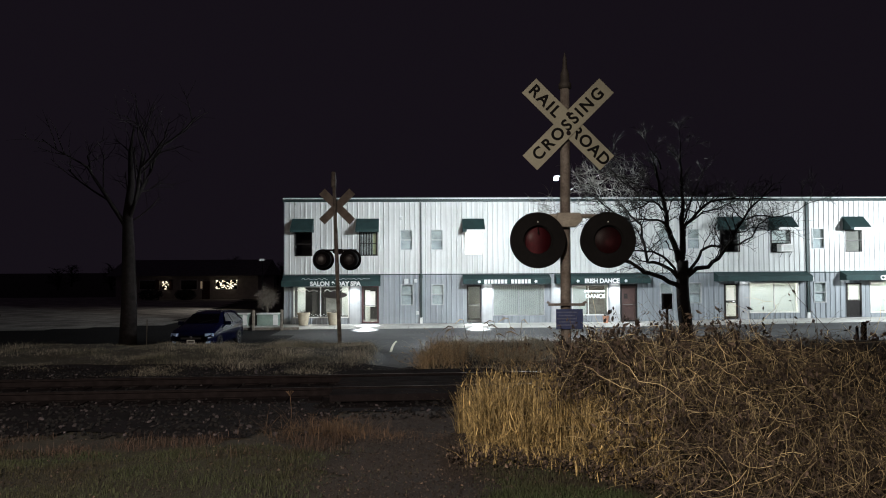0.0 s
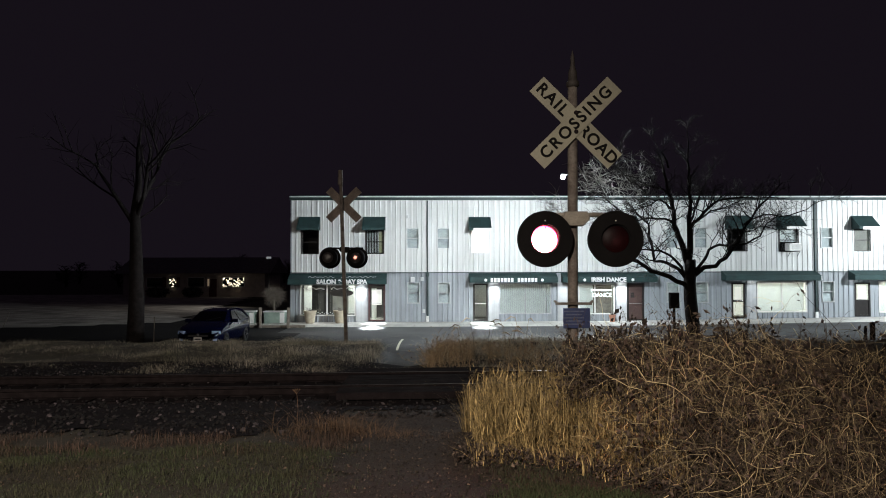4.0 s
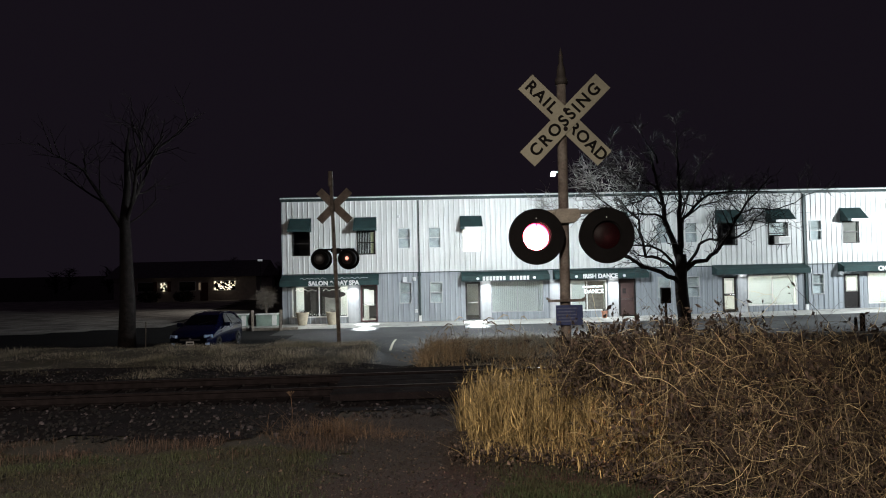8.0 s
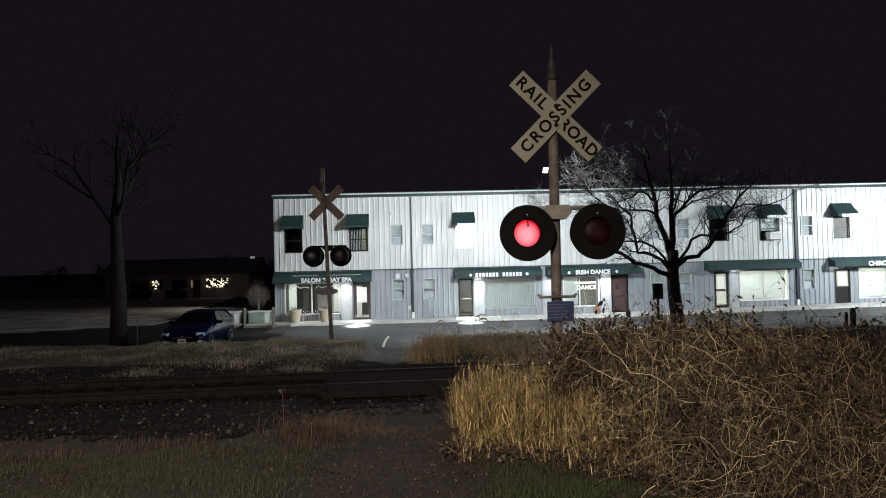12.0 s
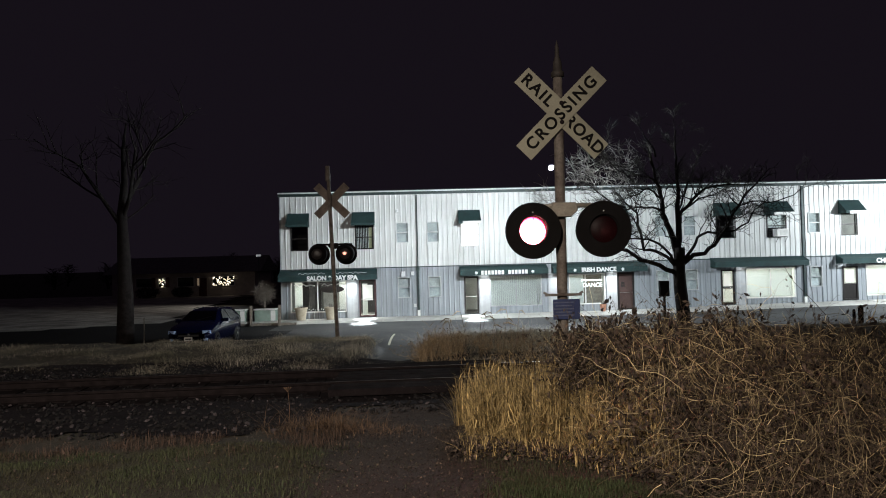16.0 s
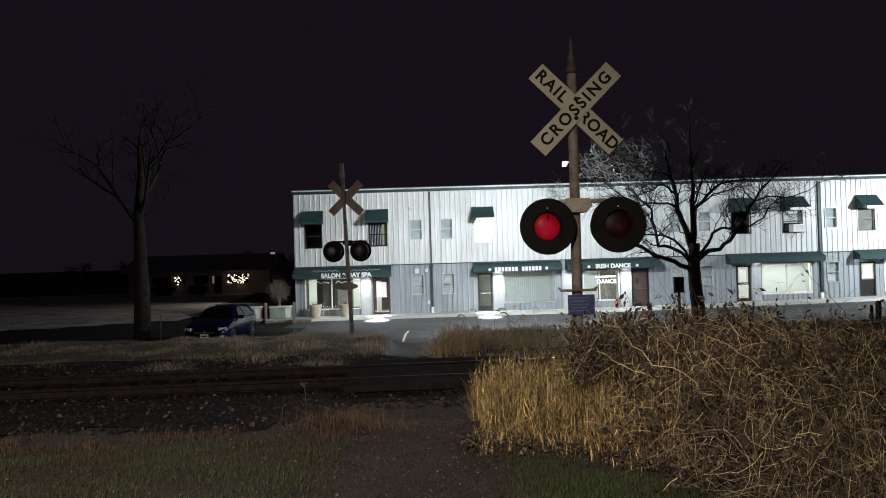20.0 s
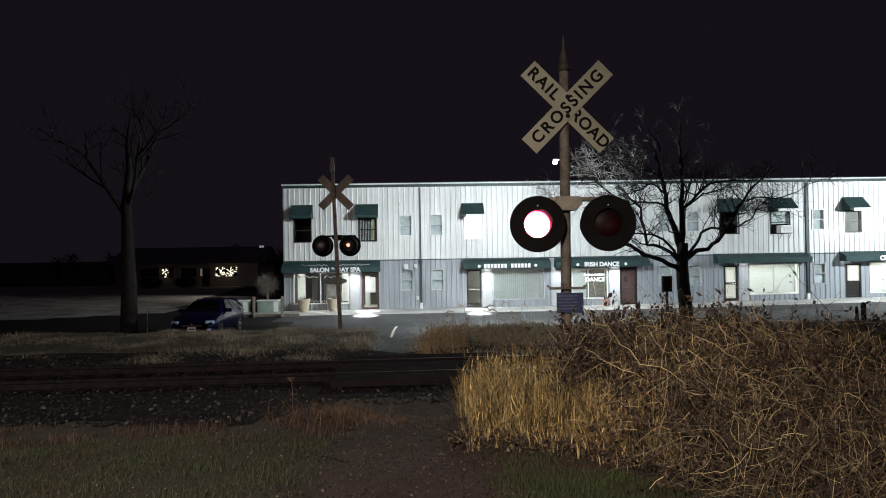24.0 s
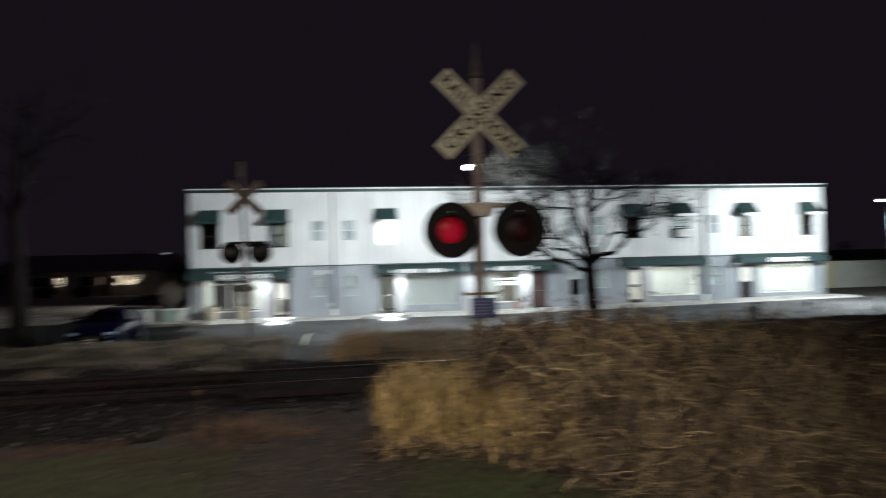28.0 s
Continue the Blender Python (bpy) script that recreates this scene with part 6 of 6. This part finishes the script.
for way in (((3.80, 2.02), (3.93, 1.80), (4.10, 1.62), (4.32, 1.38)), ((4.08, 1.66), (4.14, 1.52), (4.16, 1.36)), ((3.42, 1.55), (3.50, 1.42), (3.47, 1.25)), ((2.05, 1.75), (2.09, 1.55), (2.07, 1.3)), ((3.05, 1.72), (3.12, 1.5), (3.2, 1.3))):
    pts = [Vector((x + random.gauss(0, 0.008), 8.0, z)) for x, z in way]
    web.tube(pts + [pts[-1] - Vector((0, 0, 0.5))], [0.0022, 0.0028, 0.0035] + [0.004] * (len(pts) - 2), 4, caps=False)
    for p in pts[1:]:
        q = p + Vector((random.gauss(0, 0.08), 0, random.uniform(0.02, 0.1)))
        web.tube([p, q], [0.002, 0.001], 3, caps=False)
for k in range(210):  # strands that hang down the face of the bank
    x, y, g, h = in_bank(0.45)
    if x > 5.2:
        continue
    pts = ramble(canes, (x, y - 0.1, g + h * random.uniform(0.75, 1.05)), (random.gauss(0, 0.3), -0.35, -1), random.randint(6, 10), random.uniform(0.05, 0.1), random.uniform(0.002, 0.0042), 0.22, 0.16)
    for p in pts[2:]:
        if random.random() < 0.35:
            hanging_leaf(p, random.uniform(0.03, 0.08))
alone("bramble_stems", web, WEB, "fine brown stems that fill the bramble bank", "brambles", kind="stuff")
alone("bramble_canes", canes, CANE, "tangled bank of dry bramble canes beside the signal", "brambles", kind="stuff")
alone("bramble_leaves", dead, DEAD_LEAF, "brown dead leaves caught in the brambles", "dead leaves", kind="stuff")

verge = Mesh()
for k in range(120000):
    x, y = random.uniform(-18, 5), random.uniform(15.0, 21.2)
    wave = 0.16 * noise.noise(Vector((y * 1.9, x * 0.6, 41)))
    if -1.42 - (y - 16) * 0.03 + wave < x < -0.3 + wave and (y > 15.9 or random.random() < 0.9):
        continue
    lump = 0.5 + 0.7 * noise.noise(Vector((x * 0.9, y * 0.9, 11))) + 0.35 * noise.noise(Vector((x * 2.7, y * 2.7, 3)))
    if random.random() > 0.3 + lump:
        continue
    tall = (0.10 if x < -0.8 else 0.22) + 0.34 * max(0, lump - 0.3)
    if y < 15.9:
        tall *= 0.75
    if -10.5 < x < -7.0:
        tall *= 0.6
    if x > -0.3 and random.random() < 0.05:
        tall *= 2.2
    # blades thin out leftwards to imitate the light falling off
    if x < -6.5 and random.random() < min(0.75, 0.12 * (-6.5 - x)):
        continue
    blade(verge, (x, y, gz(x, y) - 0.02), random.uniform(0.1, 0.9) * tall, random.gauss(0, 1.5) * tall, random.uniform(0, 6.28), random.uniform(0.003, 0.007), 0.9)
weeds = Mesh()
for k in range(620):  # wiry dead weeds by the road edge
    x, y = -0.35 + 3.6 * random.random() ** 1.3, random.uniform(15.1, 17.4)
    clump = noise.noise(Vector((x * 1.7, y * 1.7, 51)))
    if random.random() > (0.5 if x < 0.7 else 0.2) + clump:
        continue
    tall = random.uniform(0.22, 0.62) * (1 + 0.5 * clump)
    if x > 0.7:
        tall *= 0.55
    p, d = Vector((x, y, gz(x, y) - 0.02)), Vector((random.gauss(0, 0.3), random.gauss(0, 0.2), 1)).normalized()
    pts = [p]
    for i in range(4):
        d = (d + Vector((random.gauss(0, 0.16), 0, random.gauss(-0.05, 0.1)))).normalized()
        pts.append(pts[-1] + d * tall / 4)
    weeds.tube(pts, [0.0045, 0.004, 0.0035, 0.003, 0.002], 3, caps=False)
    for q in pts[1:]:
        for i in range(3):
            e = q + Vector((random.gauss(0, 0.09), random.gauss(0, 0.06), random.uniform(0.02, 0.16)))
            weeds.tube([q, q.lerp(e, 0.5) + Vector((0, 0, 0.015)), e], [0.0028, 0.0025, 0.0018], 3, caps=False)
            if random.random() < 0.5:
                leaf(weeds, e, random.uniform(0.025, 0.05))
for k in range(11):  # arching stems with nodding seed heads
    x, y, way = random.uniform(0.3, 2.4), random.uniform(15.2, 16.2), random.choice((-1, 1))
    z, tall, out = gz(x, y), random.uniform(0.75, 1.05), random.uniform(0.12, 0.3)
    weeds.tube([(x, y, z), (x + way * out * 0.2, y, z + tall * 0.6), (x + way * out * 0.6, y, z + tall), (x + way * out * 1.3, y, z + tall * 0.97)], [0.004, 0.004, 0.005, 0.004], 4, caps=False)
    weeds.tube([(x + way * out * 0.6, y, z + tall), (x + way * out * 1.0, y, z + tall * 1.02), (x + way * out * 1.6, y, z + tall * 0.92)], [0.006, 0.014, 0.005], 5)
alone("verge_weeds", weeds, WEED, "wiry dead brown weeds on the bank beside the road", "weeds", kind="stuff")
alone("verge_grass", verge, BROWN_TURF, "dry brown grass bank beyond the tracks", "dry grass", kind="stuff")

turf, fringe, tufts = Mesh(), Mesh(), Mesh()
for k in range(84000):
    x, y = random.uniform(-5.4, 2.4), 4.2 + 4.6 * random.random() ** 0.8
    edge = 0.6 * noise.noise(Vector((x * 0.9, y * 0.9, 7)))
    if -1.3 + edge * 0.9 < x < 0.15 + edge * 0.7 and random.random() < 0.7 + 0.25 * min(1, 2 * min(x + 1.3 - edge * 0.9, 0.15 + edge * 0.7 - x)):
        continue
    if y > 8.0 + 0.4 * edge:
        continue
    blade(turf, (x, y, gz(x, y) - 0.005), random.uniform(0.015, 0.055) * (1 + 0.8 * noise.noise(Vector((x * 2.2, y * 2.2, 17)))), random.gauss(0, 0.035), random.uniform(0, 6.28), random.uniform(0.003, 0.006))
for k in range(9000):
    x = random.uniform(-7, 0.3)
    y = 8.2 + random.gauss(0, 0.42) + 0.35 * noise.noise(Vector((x, 0, 3)))
    lump = noise.noise(Vector((x * 1.6, y * 1.6, 21)))
    if lump < 0.06 or -1.2 < x < 0.2 and random.random() < 0.8:
        continue
    blade(fringe, (x, y, gz(x, y)), random.uniform(0.02, 0.09) + 0.3 * random.random() ** 2 * max(0, lump), random.gauss(0, 0.11), random.uniform(0, 6.28), random.uniform(0.003, 0.007))
for cx, cy, n, hh in ((-1.55, 9.0, 330, 0.28), (-1.25, 8.8, 330, 0.26), (-2.05, 9.3, 60, 0.34), (-0.8, 8.5, 150, 0.16), (-1.9, 8.7, 160, 0.18)):
    for k in range(n):
        x, y = random.gauss(cx, 0.2), random.gauss(cy, 0.15)
        blade(tufts, (x, y, gz(x, y)), random.uniform(0.15, 1) * hh, random.gauss(0, 0.8) * hh * 2, random.uniform(0, 6.28), random.uniform(0.003, 0.007))
green = Mesh()
for k in range(26000):
    x, y = random.uniform(0.0, 1.7), random.uniform(4.2, 6.5)
    edge = noise.noise(Vector((x * 1.6, y * 1.6, 31)))
    inside = min(x - 0.15, 6.25 - 0.75 * max(0, x - 0.35) - y) + 0.28 * edge
    if random.random() > inside * 3.5:
        continue
    blade(green, (x, y, gz(x, y) - 0.005), random.uniform(0.02, 0.06) * (1 + 0.7 * noise.noise(Vector((x * 3.2, y * 3.2, 18)))), random.gauss(0, 0.04), random.uniform(0, 6.28), random.uniform(0.003, 0.006))
alone("turf", green, GREEN_TURF, "patch of greener short grass before the brambles", "grass", kind="stuff")
alone("turf", turf, TURF, "short dull green winter turf in the foreground", "grass", kind="stuff")
alone("fringe_grass", fringe, FRINGE, "brown dry grass fringe along the stone bed", "dry grass", kind="stuff")
alone("dry_tufts", tufts, TUFT, "sparse pale dry tufts at the edge of the stones", "dry grass", kind="stuff")
litter = Mesh()
for k in range(9000):
    x, y = random.uniform(-4.5, 2.2), random.uniform(4.2, 9.6)
    if not (-1.5 < x < 1.0) and random.random() < 0.6:
        continue
    leaf(litter, (x, y, gz(x, y) + 0.016), 0.01 + 0.028 * random.random() ** 2)
for k in range(4200):
    x = random.uniform(-0.1, 1.9)
    y = 7.25 - 1.15 * max(0, x - 0.5) + random.gauss(-0.12, 0.22)
    leaf(litter, (x, y, gz(x, y) + random.uniform(0.01, 0.09)), random.uniform(0.02, 0.05))
alone("leaf_litter", litter, DEAD_LEAF, "scattered dead leaves on the path and turf", "dead leaves", kind="stuff")

stones = Mesh()
ICO = [(0, 0, 1), (0.89, 0, 0.45), (0.28, 0.85, 0.45), (-0.72, 0.53, 0.45), (-0.72, -0.53, 0.45), (0.28, -0.85, 0.45), (0, 0, -0.6)]
ICO_F = [(0, 1, 2), (0, 2, 3), (0, 3, 4), (0, 4, 5), (0, 5, 1), (6, 2, 1), (6, 3, 2), (6, 4, 3), (6, 5, 4), (6, 1, 5)]


def stone_into(m, x, y, z, s):
    n, t = len(m.v), pose(x, y, z, random.uniform(-40, 40), random.uniform(-40, 40), random.uniform(0, 360))
    sc = [s * random.uniform(0.6, 1.25) for _ in range(3)]
    m.v += [tuple(t @ Vector([c * k * random.uniform(0.85, 1.15) for c, k in zip(p, sc)])) for p in ICO]
    m.f += [tuple(n + i for i in q) for q in ICO_F]


for k in range(6800):
    x, y = random.uniform(-13, 3.5), random.uniform(8.7, 16.2)
    if -1.5 < x < 0.7 and (y < 10.2 or y > 11.8) or 12.0 < y < 14.7 and random.random() < 0.75:
        continue
    stone_into(stones, x, y, gz(x, y) + 0.02, random.uniform(0.018, 0.045))
gravel = Mesh()
for k in range(5200):
    x, y = random.gauss(-0.4, 0.6), random.uniform(4.0, 10.6)
    stone_into(gravel, x, y, gz(x, y) + 0.012, random.uniform(0.005, 0.014))
alone("path_gravel", gravel, GRIT, "small dark gravel trodden into the path", "gravel", kind="stuff")
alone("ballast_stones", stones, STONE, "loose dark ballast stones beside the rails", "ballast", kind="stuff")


# ---- what moves: the added drum turns its blind, tinted and open quarters before the steady lamp, in place of flashing ----
def motions():
    faces = {"off": 0, "dim": 1, "half": 2, "full": 3}
    shown = [(0.0, "off"), (1.45, "full"), (1.75, "half"), (2.3, "full"), (3.12, "half"), (3.4, "dim"),
             (3.85, "full"), (4.75, "half"), (5.0, "dim"), (5.45, "full"), (6.5, "half"), (6.72, "dim"), (7.12, "full"), (8.12, "half"), (8.32, "dim"),
             (8.72, "full"), (9.72, "half"), (9.92, "dim"), (10.33, "full"), (11.33, "half"), (11.53, "dim"), (11.93, "half"), (12.1, "full"), (12.95, "half"), (13.15, "dim"),
             (13.55, "full"), (14.53, "half"), (14.72, "dim"), (15.12, "full"), (16.12, "half"), (16.5, "dim"), (16.9, "full"), (17.9, "half"), (18.1, "dim"),
             (18.48, "full"), (19.5, "half"), (19.7, "dim"), (20.1, "full"), (21.12, "half"), (21.32, "dim"), (21.75, "full"), (22.75, "half"), (23.0, "dim"),
             (23.42, "full"), (24.45, "half"), (24.65, "dim"), (25.1, "full"), (26.1, "half"), (26.3, "dim"), (26.7, "full"), (27.7, "half"), (27.88, "dim")]

    def turn_drum(thing_, at, states, order, sign):
        """Holds each quarter of the drum to the front and turns quickly to the next."""
        rows, angle = [(0.0, Matrix.Translation(at))], 0.0
        for t, face in states:
            turn = (sign * 90.0 * order[face] - angle + 180) % 360 - 180
            if abs(turn) < 1:
                continue
            pieces = math.ceil(abs(turn) / 70)
            for i in range(pieces + 1):
                rows.append((t - 0.05 + 0.1 * i / pieces, Matrix.Translation(at) @ pose(0, 0, 0, 0, 0, angle + turn * i / pieces)))
            angle += turn
        rows.append((SECONDS, Matrix.Translation(at) @ pose(0, 0, 0, 0, 0, angle)))
        walk(thing_, rows)

    turn_drum(drum, Vector(signal_lamps[0][1]), shown[1:], faces, -1)
    rear = [(t, "full" if f == "full" else "off") for t, f in shown[1:]]
    turn_drum(rear_drum, Vector(signal_lamps[1][1]), rear, {"off": 0, "full": 1}, -1)


motions()
